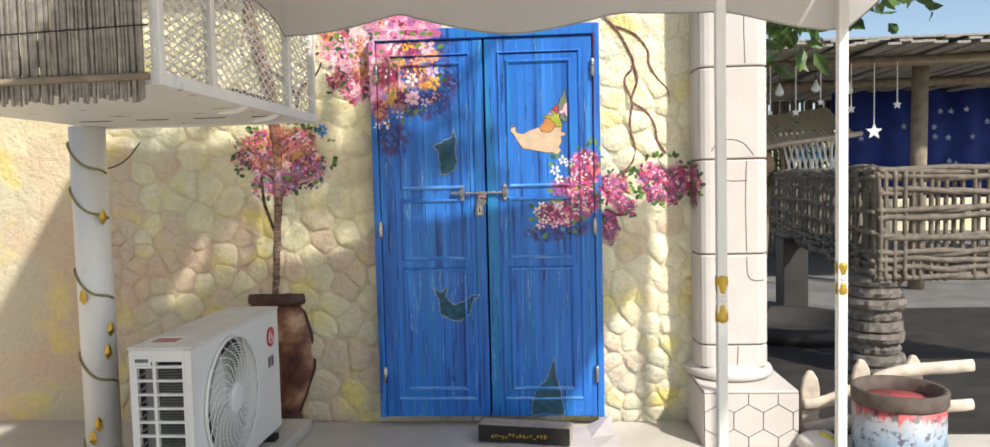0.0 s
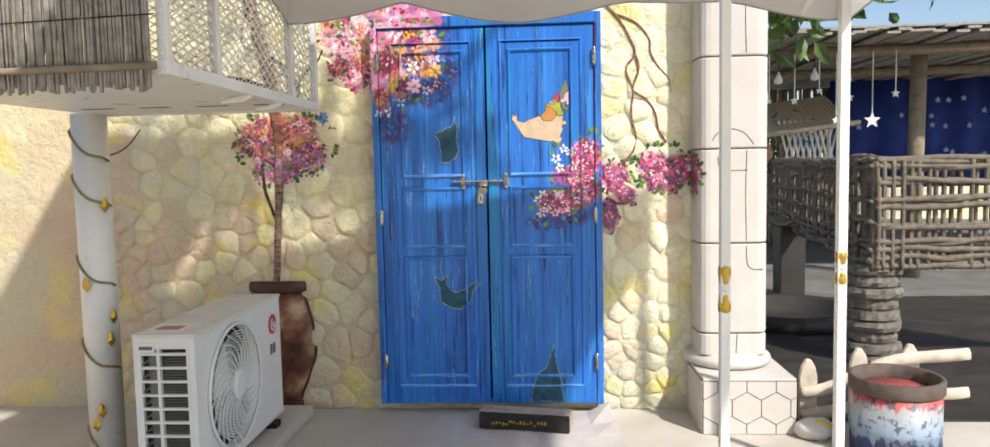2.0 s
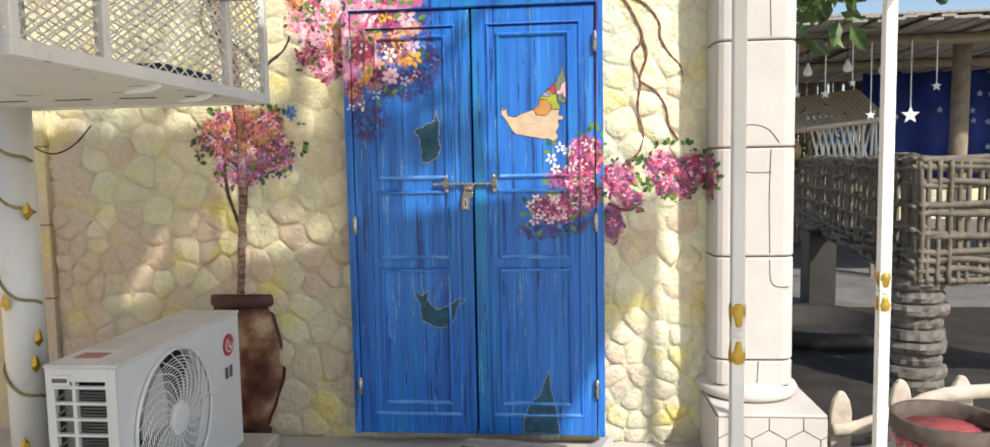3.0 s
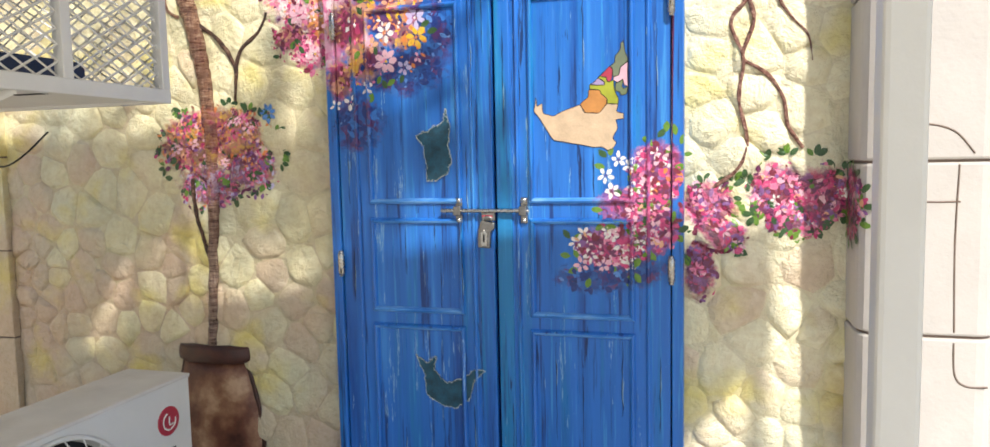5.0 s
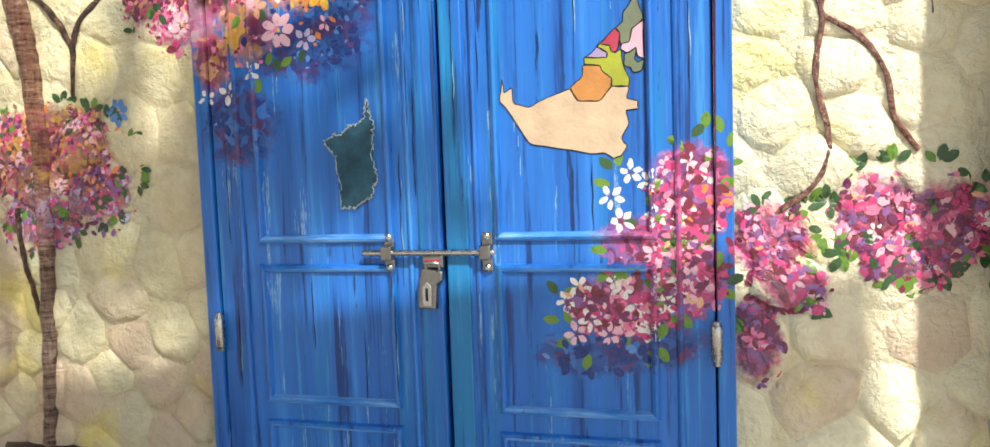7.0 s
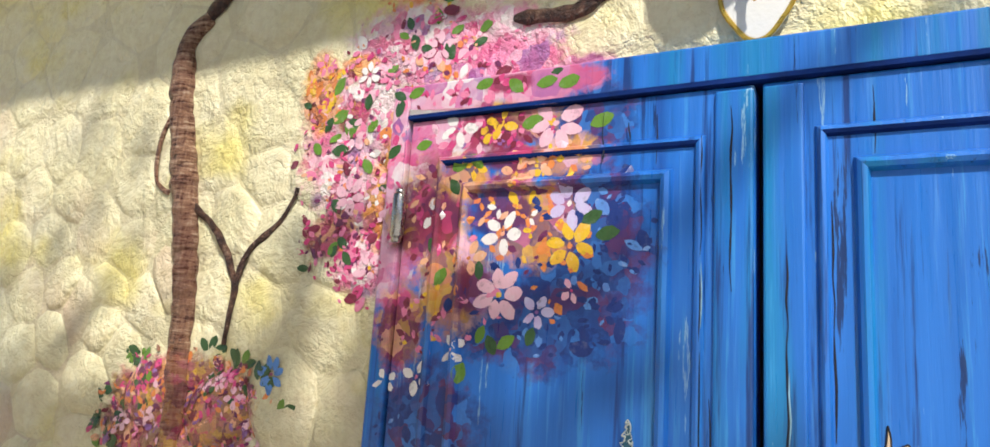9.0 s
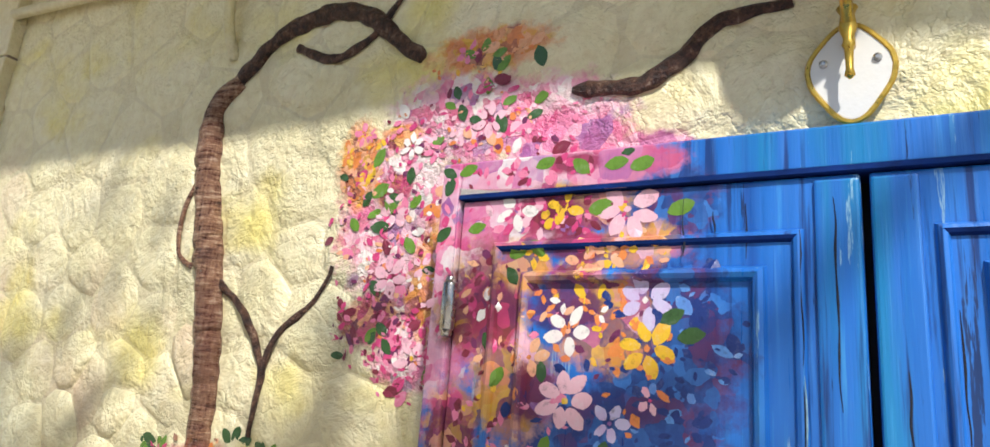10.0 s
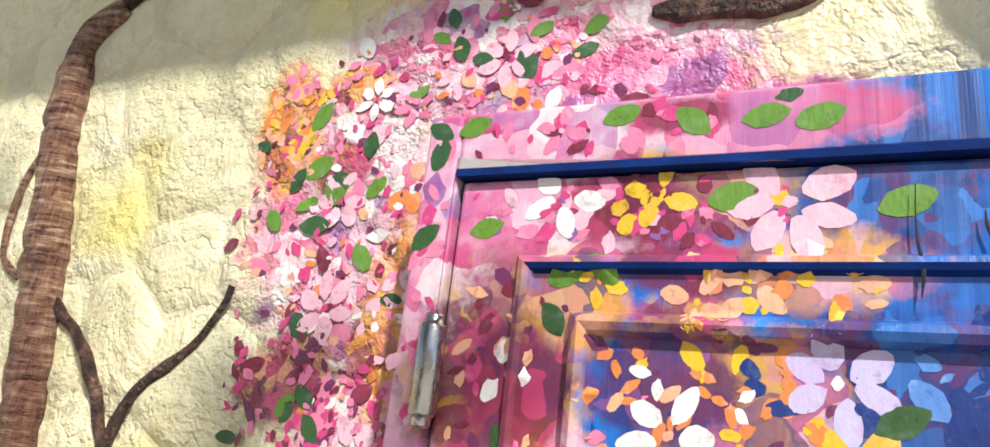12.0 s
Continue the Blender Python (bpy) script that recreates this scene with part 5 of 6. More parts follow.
def build_post():
    post = thing("white_post", "round white post wound with a gold-leaved vine", "post")
    x, y, r = -1.715, -0.86, 0.074
    part("shaft", lathe(bmesh.new(), ((r, 0), (r, 1.622)), (x, y, 0), 28), M_WHITE, post, smooth=True)
    gild = plain("gilded_stem", (0.30, 0.24, 0.10), 0.4, 0.4, vary=0.3, scale=40)
    for z0, sg in ((0.02, 1), (0.42, 1), (0.80, 1), (1.16, 1), (1.36, 1)):
        pts = []
        for k in range(9):
            a = -math.pi + k * math.pi / 8
            pts.append((x + (r + 0.005) * math.cos(a), y + (r + 0.005) * math.sin(a), z0 + 0.20 - 0.02 * k + 0.015 * math.sin(k)))
        part("vine", tube(bmesh.new(), pts, 0.006, 6), gild, post, "dull gold vine", smooth=True)
    for z0, a in ((0.30, -1.2), (0.62, -0.6), (0.87, -1.6), (0.72, -0.4), (0.24, -1.5), (1.22, -0.5)):
        bm = bmesh.new()
        c = Vector((x + (r + 0.012) * math.cos(a), y + (r + 0.012) * math.sin(a), z0))
        u = Vector((-math.sin(a), math.cos(a), 0))
        o = Vector((math.cos(a), math.sin(a), 0))
        vs = [bm.verts.new(c + u * p + Vector((0, 0, q)) + o * d) for p, q, d in ((0, -0.035, 0), (0.018, -0.01, 0.006), (0.012, 0.02, 0.004), (0, 0.04, 0.008), (-0.014, 0.02, 0.004), (-0.018, -0.01, 0.006))]
        mid = bm.verts.new(c + o * 0.012)
        for k in range(6):
            bm.faces.new((vs[k], vs[(k + 1) % 6], mid))
        part("vine_leaf", bm, M_GOLD, post, "gold leaf")


build_post()


def build_cage():
    """Wall-hung steel cage of diamond mesh on a white tray."""
    cage = thing("mesh_cage", "white steel cage of diamond mesh on a raised tray", "cage")
    x0, x1, y0, y1, z1 = -1.70, -0.69, -2.13, -0.795, 2.32
    part("tray", boxed(x0, x1 - 0.03, y0 + 0.02, y1 - 0.02, 1.622, 1.634), M_WHITE, cage)
    part("tray_lip", boxed(x1 - 0.03, x1, y0, y1, 1.615, 1.652), M_WHITE, cage, bevel=0.003)
    part("tray_lip", boxed(x0, x1 - 0.03, y0, y0 + 0.03, 1.615, 1.652), M_WHITE, cage, bevel=0.003)
    part("tray_lip", boxed(x0, x1 - 0.03, y1 - 0.03, y1, 1.615, 1.645), M_WHITE, cage, bevel=0.003)
    for y in (y0 + 0.018, -1.80, -1.12, y1 - 0.015):
        part("upright", boxed(x1 - 0.028, x1, y - 0.014, y + 0.014, 1.65, z1), M_WHITE, cage, bevel=0.003)
    part("upright", boxed(x0, x0 + 0.03, y1 - 0.03, y1, 1.64, z1), M_WHITE, cage, bevel=0.003)
    part("top_rail", boxed(x1 - 0.03, x1, y0, y1, z1, z1 + 0.03), M_WHITE, cage, bevel=0.003)

    # added out-of-view top; the gap in its fascia shapes the wall's sun patch
    part("cover", boxed(x0, x1, y0, y1, z1 + 0.19, z1 + 0.21), M_REED, cage, "unseen flat reed top added to block sun from the wall")
    for ya, yb in ((y0, -1.52), (-1.13, y1)):
        part("cover_fascia", boxed(x1 - 0.02, x1 - 0.008, ya, yb, z1 + 0.03, z1 + 0.19), M_REED, cage)
    for y in (y0 + 0.018, y1 - 0.015):
        part("cover_stay", boxed(x0 + 0.006, x0 + 0.024, y - 0.009, y + 0.009, z1 + 0.03, z1 + 0.19), M_WHITE, cage)

    def wires(a, b, lo, hi, length, step):
        """Crossing wires of flattened diamonds on a face that runs from a along b."""
        run = (hi - lo) * 1.65
        for sgn in (1, -1):
            bm = bmesh.new()
            s = -run
            while s < length:
                t0, t1 = max(0.0, -s / run), min(1.0, (length - s) / run)
                if t1 - t0 > 0.02:
                    ends = [(s + run * q, lo + (hi - lo) * q) for q in (t0, t1)]
                    tube(bm, [a + b * (p if sgn > 0 else length - p) + Vector((0, 0, zz)) for p, zz in ends], 0.0029, 4)
                s += step
            part("mesh_panel", bm, M_WHITE, cage, "white diamond wire mesh")

    wires(Vector((x1 - 0.015, y0, 0)), Vector((0, 1, 0)), 1.65, z1, y1 - y0, 0.060)
    wires(Vector((x0, y1 - 0.01, 0)), Vector((1, 0, 0)), 1.64, z1, x1 - x0 - 0.03, 0.060)
    for k in range(4):
        part("drain_slit", boxed(-1.58 + 0.24 * k, -1.45 + 0.24 * k, -1.12, -1.10, 1.6205, 1.6225), M_DARK, cage, "dark slit in the tray")
    part("clutter_box", boxed(-1.30, -0.86, -1.25, -0.90, 1.634, 1.72), plain("navy_box", (0.03, 0.05, 0.12), 0.6, vary=0.4), cage, "dark blue box lying on the tray", bevel=0.01)
    part("brace", boxed(-0.02, 0.02, -0.55, 0.55, -0.02, 0.02, turn=Matrix.Translation((-1.25, -1.45, 2.05)) @ pose(0, 0, 0, 38, 0, 0)), M_TIMBER, cage, "dark slanting timber brace")
    for yy in (-1.55, -1.25):
        bm = tube(bmesh.new(), [(x1 - 0.012, yy, 1.618), (x1 - 0.04, yy - 0.02, 1.60), (x1 - 0.09, yy - 0.05, 1.588)], [0.012, 0.01, 0.003], 5, 0, 0, 0.2)
        part("tie", bm, M_WHITE, cage, "loose white tie")
    part("cable", tube(bmesh.new(), [(-2.25, -0.1, 1.52), (-2.1, -0.12, 1.46), (-1.98, -0.12, 1.50), (-1.95, -0.02, 1.60)], 0.004, 6), M_DARK, cage, "thin dark cable", smooth=True)
    mat = thing("reed_screen", "grey weathered reed screen tied to the cage front", "screen")
    rnd = random.Random(8)
    for k in range(240):
        x = -1.75 + 1.03 * k / 240
        y = -2.150 - 0.008 * (k % 2)
        bm = tube(bmesh.new(), [(x + rnd.uniform(-.005, .005), y + rnd.uniform(-.004, .004), 1.578 + rnd.uniform(-.012, .015)), (x + rnd.uniform(-.007, .007), y + rnd.uniform(-.004, .004), 2.3)], rnd.uniform(0.0036, 0.0056), 5)
        part("reed", bm, M_REED, mat, smooth=True)
    part("rod", tube(bmesh.new(), [(-1.8, -2.172, 1.618), (-0.70, -2.172, 1.632)], 0.010, 8), M_TIMBER, mat, "grey wooden rod", smooth=True)
    part("hanger", tube(bmesh.new(), [(-0.73, -2.172, 1.632), (-0.73, -2.12, 1.64)], 0.004, 5), M_DARK, mat)
    part("tie_wire", tube(bmesh.new(), [(-1.8, -2.164, 1.735), (-1.2, -2.164, 1.75), (-0.7, -2.164, 1.765)], 0.0022, 5), M_DARK, mat)


build_cage()


def build_pillar():
    pillar = thing("pillar", "white painted stone block pillar on a square hexagon-patterned pedestal", "pillar", kind="structure")

    def rounded(cx, cy, half, rad, z0, z1):
        bm = bmesh.new()
        pts = []
        for sx, sy, a0 in ((1, 1, 0), (-1, 1, 90), (-1, -1, 180), (1, -1, 270)):
            for k in range(5):
                a = radians(a0 + 90 * k / 4)
                pts.append((cx + sx * (half - rad) + rad * math.cos(a), cy + sy * (half - rad) + rad * math.sin(a)))
        lo, hi = [bm.verts.new((x, y, z0)) for x, y in pts], [bm.verts.new((x, y, z1)) for x, y in pts]
        bm.faces.new(lo[::-1])
        bm.faces.new(hi)
        for k in range(len(pts)):
            j = (k + 1) % len(pts)
            bm.faces.new((lo[k], lo[j], hi[j], hi[k]))
        return bm

    cx, cy = 1.272, -0.03
    part("core", rounded(cx, cy, 0.168, 0.055, 0.3, 3.0), M_PILLAR_JOINT, pillar)
    zs = (0.345, 0.465, 0.935, 1.42, 1.885, 2.36, 2.85, 3.0)
    for a, b in zip(zs, zs[1:]):
        part("stone_block", rounded(cx, cy, 0.178, 0.06, a + 0.004, b - 0.004), M_PILLAR, pillar, bevel=0.007)
    for pts in ([(1.16, 1.46), (1.19, 1.50), (1.25, 1.52), (1.32, 1.50), (1.37, 1.44)], [(1.19, 1.38), (1.20, 1.33), (1.25, 1.31), (1.34, 1.31)], [(1.335, 1.41), (1.33, 1.2), (1.335, 0.95)], [(1.335, 0.92), (1.34, 0.83), (1.37, 0.80), (1.42, 0.80)],
                [(1.33, 1.90), (1.325, 2.1), (1.33, 2.35)], [(1.29, 0.46), (1.285, 0.36)]):
        part("crack", tube(bmesh.new(), [(x, cy - 0.178, z) for x, z in pts], 0.0028, 4, 0, 0.3), M_PILLAR_JOINT, pillar)
    part("torus", lathe(bmesh.new(), ((0.20, 0), (0.222, 0.012), (0.23, 0.03), (0.222, 0.05), (0.20, 0.06), (0.19, 0.075)), (cx, cy - 0.02, 0.282), 28), M_PILLAR, pillar, smooth=True)
    px0, px1, py0 = 1.075, 1.53, -0.40
    part("pedestal", boxed(px0, px1, py0, 0.2, 0, 0.272), M_PILLAR_JOINT, pillar, bevel=0.006)
    part("pedestal_top", boxed(px0, px1, py0, 0.2, 0.268, 0.282), M_PILLAR, pillar, bevel=0.006)
    # hexagon tiles over the front, cut to the edges
    R = 0.082

    def clip(poly, axis, lim, keep_less):
        out = []
        for p, q in zip(poly, poly[1:] + poly[:1]):
            ip, iq = (p[axis] <= lim) == keep_less, (q[axis] <= lim) == keep_less
            if ip:
                out.append(p)
            if ip != iq:
                t = (lim - p[axis]) / (q[axis] - p[axis])
                out.append((p[0] + (q[0] - p[0]) * t, p[1] + (q[1] - p[1]) * t))
        return out

    for row in range(-1, 4):
        for col in range(-1, 6):
            hx, hz = px0 + (col + 0.5 * (row % 2)) * R * math.sqrt(3), 0.01 + row * R * 1.5
            hexa = [(hx + (R - 0.003) * math.sin(math.tau * k / 6), hz + (R - 0.003) * math.cos(math.tau * k / 6)) for k in range(6)]
            for axis, lim, less in ((0, px1 - 0.002, True), (0, px0 + 0.002, False), (1, 0.266, True), (1, 0.003, False)):
                if hexa:
                    hexa = clip(hexa, axis, lim, less)
            if len(hexa) > 2:
                part("tile", plate(bmesh.new(), hexa, py0 + 0.002, py0 - 0.005), M_PILLAR, pillar)
    part("side_facing", boxed(px0 - 0.005, px0 - 0.001, py0 + 0.004, 0.0, 0.003, 0.266), M_PILLAR, pillar)


build_pillar()


def build_pole(x, y, r, ring):
    pole = thing("tent_pole", "slim white square tent pole with turned gold collars", "pole", "tent poles")
    part("shaft", boxed(x - r, x + r, y - r, y + r, 0, 2.25), M_WHITE, pole, bevel=0.004)
    for z, s in ((ring, 1), (ring - 0.083, -1)):
        prof = ((r * 1.0, -0.027), (r * 1.1, -0.024), (r * 1.32, 0.004), (r * 1.28, 0.022), (r * 1.0, 0.027))
        part("collar", lathe(bmesh.new(), prof if s > 0 else [(a, -h) for a, h in prof[::-1]], (x, y, z - 0.027), 16), M_GOLD, pole, "gold turned collar", smooth=True)
    part("white_collar", lathe(bmesh.new(), ((r * 1.1, -0.010), (r * 1.25, 0), (r * 1.1, 0.010)), (x, y, ring - 0.068), 16), M_WHITE, pole, smooth=True)


build_pole(0.807, -1.925, 0.0140, 1.060)
build_pole(1.535, -0.90, 0.0195, 0.970)


def build_tent():
    tent = thing("tent_canopy", "white fabric tent canopy with a scalloped valance", "tent")
    a, b = Vector((-0.69, -1.17, 0)), Vector((1.56, -0.88, 0))
    c, d = Vector((1.75, -5.0, 0)), Vector((-0.60, -5.0, 0))

    def dip(s):
        """Height of the valance's lower edge, s metres from the back corner."""
        near = min(abs(s - p) for p in (0.0, 0.89, 2.20))
        return 1.925 + 0.075 * min(1.0, (near / 0.43)) ** 1.6

    def valance(p, q, low):
        bm = bmesh.new()
        n = 60
        along = (q - p).normalized()
        side = Vector((-along.y, along.x, 0))
        L = (q - p).length
        rows = ([], [], [], [])
        for k in range(n + 1):
            s = L * k / n
            o = p + along * s + side * (0.012 * math.sin(s * 9))
            z = low(s)
            rows[0].append(bm.verts.new(o + Vector((0, 0, z))))
            rows[1].append(bm.verts.new(o + Vector((0, 0, 2.28))))
            rows[2].append(bm.verts.new(o + side * 0.003 + Vector((0, 0, 2.28))))
            rows[3].append(bm.verts.new(o + side * 0.003 + Vector((0, 0, z))))
        for r1, r2 in ((0, 1), (1, 2), (2, 3), (3, 0)):
            for k in range(n):
                bm.faces.new((rows[r1][k], rows[r1][k + 1], rows[r2][k + 1], rows[r2][k]))
        val = part("valance", bm, M_CLOTH, tent, smooth=False)
        hem = tube(bmesh.new(), [p + along * (L * k / n) + side * (0.012 * math.sin(L * k / n * 9)) + Vector((0, 0, low(L * k / n))) for k in range(0, n + 1, 2)], 0.0032, 5)
        part("hem", hem, plain("grey_hem", (0.30, 0.29, 0.28), 0.8), val)

    valance(a, b, dip)
    valance(b, c, lambda s: 1.925 + 0.07 * abs(math.sin(s * 3.6)))
    valance(a, d, lambda s: 1.925 + 0.07 * abs(math.sin(s * 3.6)))
    bm = bmesh.new()
    n = 12
    grid = []
    for i in range(n + 1):
        row = []
        for j in range(n + 1):
            p = a.lerp(b, i / n).lerp(d.lerp(c, i / n), j / n)
            u, v = i / n * 2 - 1, j / n * 2 - 1
            z = 2.28 + 0.75 * (1 - max(abs(u), abs(v))) + 0.02 * math.sin(i * 2.1) * math.sin(j * 1.7)
            row.append((p, z))
        grid.append(row)
    for off in (0, 0.004):
        vs = [[bm.verts.new((p.x, p.y, z + off)) for p, z in row] for row in grid]
        for i in range(n):
            for j in range(n):
                bm.faces.new((vs[i][j], vs[i + 1][j], vs[i + 1][j + 1], vs[i][j + 1]))
    part("roof_cloth", bm, M_CLOTH, tent, smooth=True)


build_tent()

# ---- things by the door foot ----
board = thing("floor_board", "paint-splashed pale board lying on the floor before the door", "board")
bm = bmesh.new()
rows = []
for j, y in enumerate((-0.60, -0.45, -0.30, -0.14)):
    row = []
    for i in range(9):
        x = -0.33 + 1.02 * i / 8
        lift = 0.006 + 0.10 * max(0, i - 6.6) ** 1.5 * max(0, j - 1.6) / 3 + 0.004 * math.sin(i * 1.9)
        row.append(Vector((x + 0.03 * j * (0.6 if i < 4 else -0.6), y, lift)))
    rows.append(row)
for off in (0, -0.005):
    vs = [[bm.verts.new(p + Vector((0, 0, off))) for p in row] for row in rows]
    for a, b in zip(vs, vs[1:]):
        for k in range(8):
            bm.faces.new((a[k], a[k + 1], b[k + 1], b[k]) if off == 0 else (a[k], b[k], b[k + 1], a[k + 1]))
    if off == 0:
        top = vs
for k in range(8):
    bm.faces.new((top[0][k + 1], top[0][k], vs[0][k], vs[0][k + 1]))
part("sheet", bm, M_CARD, board)
beam = thing("timber_block", "short black-painted timber block with worn gold marks lying on the board", "block")
turn = Matrix.Translation((0.19, -0.33, 0.0)) @ pose(0, 0, 0, 0, 0, -9)
bm = bmesh.new()
box(bm, -0.235, 0.235, -0.055, 0.055, 0.012, 0.10, 0, turn)
for f in bm.faces:
    f.normal_update()
    if f.normal.z > 0.5 or f.normal.x > 0.5:
        f.material_index = 1
block = part("block", bm, [M_BEAM, M_BEAM_TOP], beam, bevel=0.004)
rnd = random.Random(3)
for k in range(16):
    x = -0.16 + 0.27 * k / 15
    z = 0.03 + rnd.uniform(0, 0.018)
    part("paint_mark", boxed(x - 0.006, x + 0.005, -0.057, -0.054, z, z + rnd.uniform(0.006, 0.02), turn=turn), M_GOLD, block)

# ---- far side courtyard ----


def build_wicker():
    fence = thing("wicker_fence", "raised fence panel woven from weathered palm ribs", "fence")
    a, b = Vector((2.42, 0.80, 0)), Vector((3.0, 4.9, 0))
    L = (b - a).length
    along = (b - a).normalized()
    side = Vector((along.y, -along.x, 0))
    rnd = random.Random(6)
    z0, z1 = 0.66, 1.34
    for k in range(72):
        s = L * k / 71
        o = a + along * s
        bm = tube(bmesh.new(), [o + side * rnd.uniform(-.02, .02) + Vector((0, 0, z0 - 0.02)), o + side * rnd.uniform(-.03, .03) + Vector((0, 0, 1.0)), o + along * rnd.uniform(-.02, .02) + Vector((0, 0, z1))], rnd.uniform(0.013, 0.022), 6)
        part("upright", bm, M_WICKER, fence, smooth=True)
    for z, r, cnt in ((0.68, 0.03, 3), (0.73, 0.02, 2), (0.78, 0.02, 3), (0.83, 0.02, 2), (0.95, 0.020, 3), (1.09, 0.020, 3), (1.21, 0.018, 2), (1.31, 0.024, 4), (1.35, 0.022, 4)):
        for c in range(cnt):
            pts = [a + along * (L * k / 16) + side * (0.035 * math.sin(k * 2.2 + c * 2.1)) + Vector((0, 0, z + rnd.uniform(-.018, .018))) for k in range(17)]
            part("weaver", tube(bmesh.new(), pts, r * rnd.uniform(0.7, 1.0), 6), M_WICKER, fence, smooth=True)
    # the panel turns the corner towards the right
    for z in (0.67, 0.72, 0.77, 0.82, 0.92, 1.05, 1.09, 1.21, 1.30, 1.34):
        for c in range(2):
            pts = [a + Vector((0.22 * k, 0.02 * math.sin(k * 2 + c), z + rnd.uniform(-.015, .015))) for k in range(8)]
            part("weaver", tube(bmesh.new(), pts, 0.02, 6), M_WICKER, fence, smooth=True)
    for k in range(30):
        o = a + Vector((0.052 * k + rnd.uniform(-0.012, 0.012), rnd.uniform(-0.02, 0.02), 0))
        part("upright", tube(bmesh.new(), [o + Vector((0, 0, 0.64)), o + Vector((0.01, 0.02, 1.0)), o + Vector((0, 0, 1.34))], 0.016, 6), M_WICKER, fence, smooth=True)
    stump = thing("stone_support", "rough dark textured round support under the wicker fence", "support")
    z = 0.0
    for k in range(9):
        h = 0.66 / 9
        r = 0.165 + 0.014 * math.sin(k * 2.3)
        bm = lathe(bmesh.new(), [(0.0, z), (r - 0.02, z), (r, z + 0.25 * h), (r + 0.004, z + 0.6 * h), (r - 0.006, z + h), (0.0, z + h)], (2.47, 0.95, 0), 32)
        for v in bm.verts:
            out = Vector((v.co.x - 2.47, v.co.y - 0.95, 0))
            if out.length > 0.05:
                v.co += out.normalized() * 0.022 * noise.noise(v.co * 26)
        part("course", bm, M_ROCK, stump)
        z += h
    post = thing("dark_post", "dark square post under the wicker fence", "post")
    part("post_body", boxed(2.62, 2.86, 3.3, 3.55, 0, 0.7), M_NEAR_BLACK, post, bevel=0.01)


build_wicker()
basin = thing("floor_basin", "low dark stone kerb round a sunken basin", "basin")
part("kerb", lathe(bmesh.new(), ((0.62, 0.0), (0.64, 0.10), (0.58, 0.13), (0.50, 0.12), (0.47, 0.02)), (2.35, 2.3, 0), 32), M_NEAR_BLACK, basin, smooth=True)
# near-black sheet over the floor round the basin
part("damp_floor", boxed(1.56, 5.5, -0.22, 3.3, 0.002, 0.012), M_NEAR_BLACK, basin)


# paving coloured dark to carry the shelter's shade
link("pavement", boxed(1.56, 9.5, 3.3, 12.9, 0.002, 0.010), plain("shaded_grey_paving", (0.15, 0.145, 0.135), 0.9, vary=0.3, scale=3, bump=0.5, dirty=0.5, dirt=(0.08, 0.07, 0.06)), label="worn grey courtyard paving darkened for the shade under the shelter", category="pavement", kind="structure")


def build_cane_wall():
    canes = thing("cane_screen", "dark upright cane screen at the back of the shelter", "screen")
    rnd = random.Random(71)
    for k in range(64):
        x = 1.7 + 0.054 * k
        part("cane", tube(bmesh.new(), [(x + rnd.uniform(-.01, .01), 8.2, 0.0), (x + rnd.uniform(-.03, .03), 8.2 + rnd.uniform(-.02, .02), 1.2), (x + rnd.uniform(-.02, .02), 8.2, 2.5)], rnd.uniform(0.022, 0.032), 6), M_WICKER, canes, smooth=True)
    for z in (0.5, 1.3, 2.1):
        part("cane_rail", tube(bmesh.new(), [(1.65, 8.15, z), (3.4, 8.15, z + 0.03), (5.15, 8.15, z)], 0.03, 6), M_TIMBER, canes, smooth=True)


build_cane_wall()


def build_hut():
    hut = thing("reed_shelter", "open timber shelter with a reed roof in the courtyard", "shelter")
    rnd = random.Random(9)
    for k in range(64):
        x = 1.75 + 0.11 * k
        part("roof_reed", boxed(x, x + 0.13, 3.6, 9.4, -0.012, 0.012, turn=Matrix.Translation((0, 0, 2.62 + 0.012 * (k % 2) + rnd.uniform(-.004, .004))) @ Matrix.Rotation(radians(rnd.uniform(-.4, .4)), 4, "X")), M_REED, hut)
    part("thatch_mat", boxed(1.75, 8.85, 3.62, 9.38, 2.655, 2.675), M_REED, hut)
    part("beam", tube(bmesh.new(), [(1.7, 4.3, 2.50), (8.8, 4.3, 2.56)], 0.06, 10), M_TIMBER, hut, smooth=True)
    part("beam", tube(bmesh.new(), [(1.7, 6.3, 2.50), (8.8, 6.3, 2.54)], 0.06, 10), M_TIMBER, hut, smooth=True)
    for x, y in ((4.45, 4.5), (6.6, 4.5), (2.2, 8.6), (8.4, 8.6)):
        part("shelter_post", tube(bmesh.new(), [(x, y, 0), (x + 0.03, y, 2.5)], 0.085, 10), M_TIMBER, hut, smooth=True)
    cloth = thing("navy_hanging", "dark blue starred cloth hung under the shelter", "cloth")
    bm = bmesh.new()
    rows = [[bm.verts.new((4.85 + 0.115 * k, 8.0 + 0.06 * math.sin(k * 1.3), z)) for k in range(36)] for z in (0.9, 2.6)]
    for k in range(35):
        bm.faces.new((rows[0][k], rows[0][k + 1], rows[1][k + 1], rows[1][k]))
    part("drape", bm, M_NIGHT, cloth, smooth=True).modifiers.new("thickness", "SOLIDIFY").thickness = 0.01
    for k in range(26):
        star_mesh(cloth, 5.0 + rnd.random() * 3.0, 7.90, 1.3 + rnd.random() * 1.0, 0.05, 0.02, "printed_star", plain("pale_star", (0.35, 0.42, 0.62), 0.7) if k == 0 else bpy.data.materials["pale_star"])


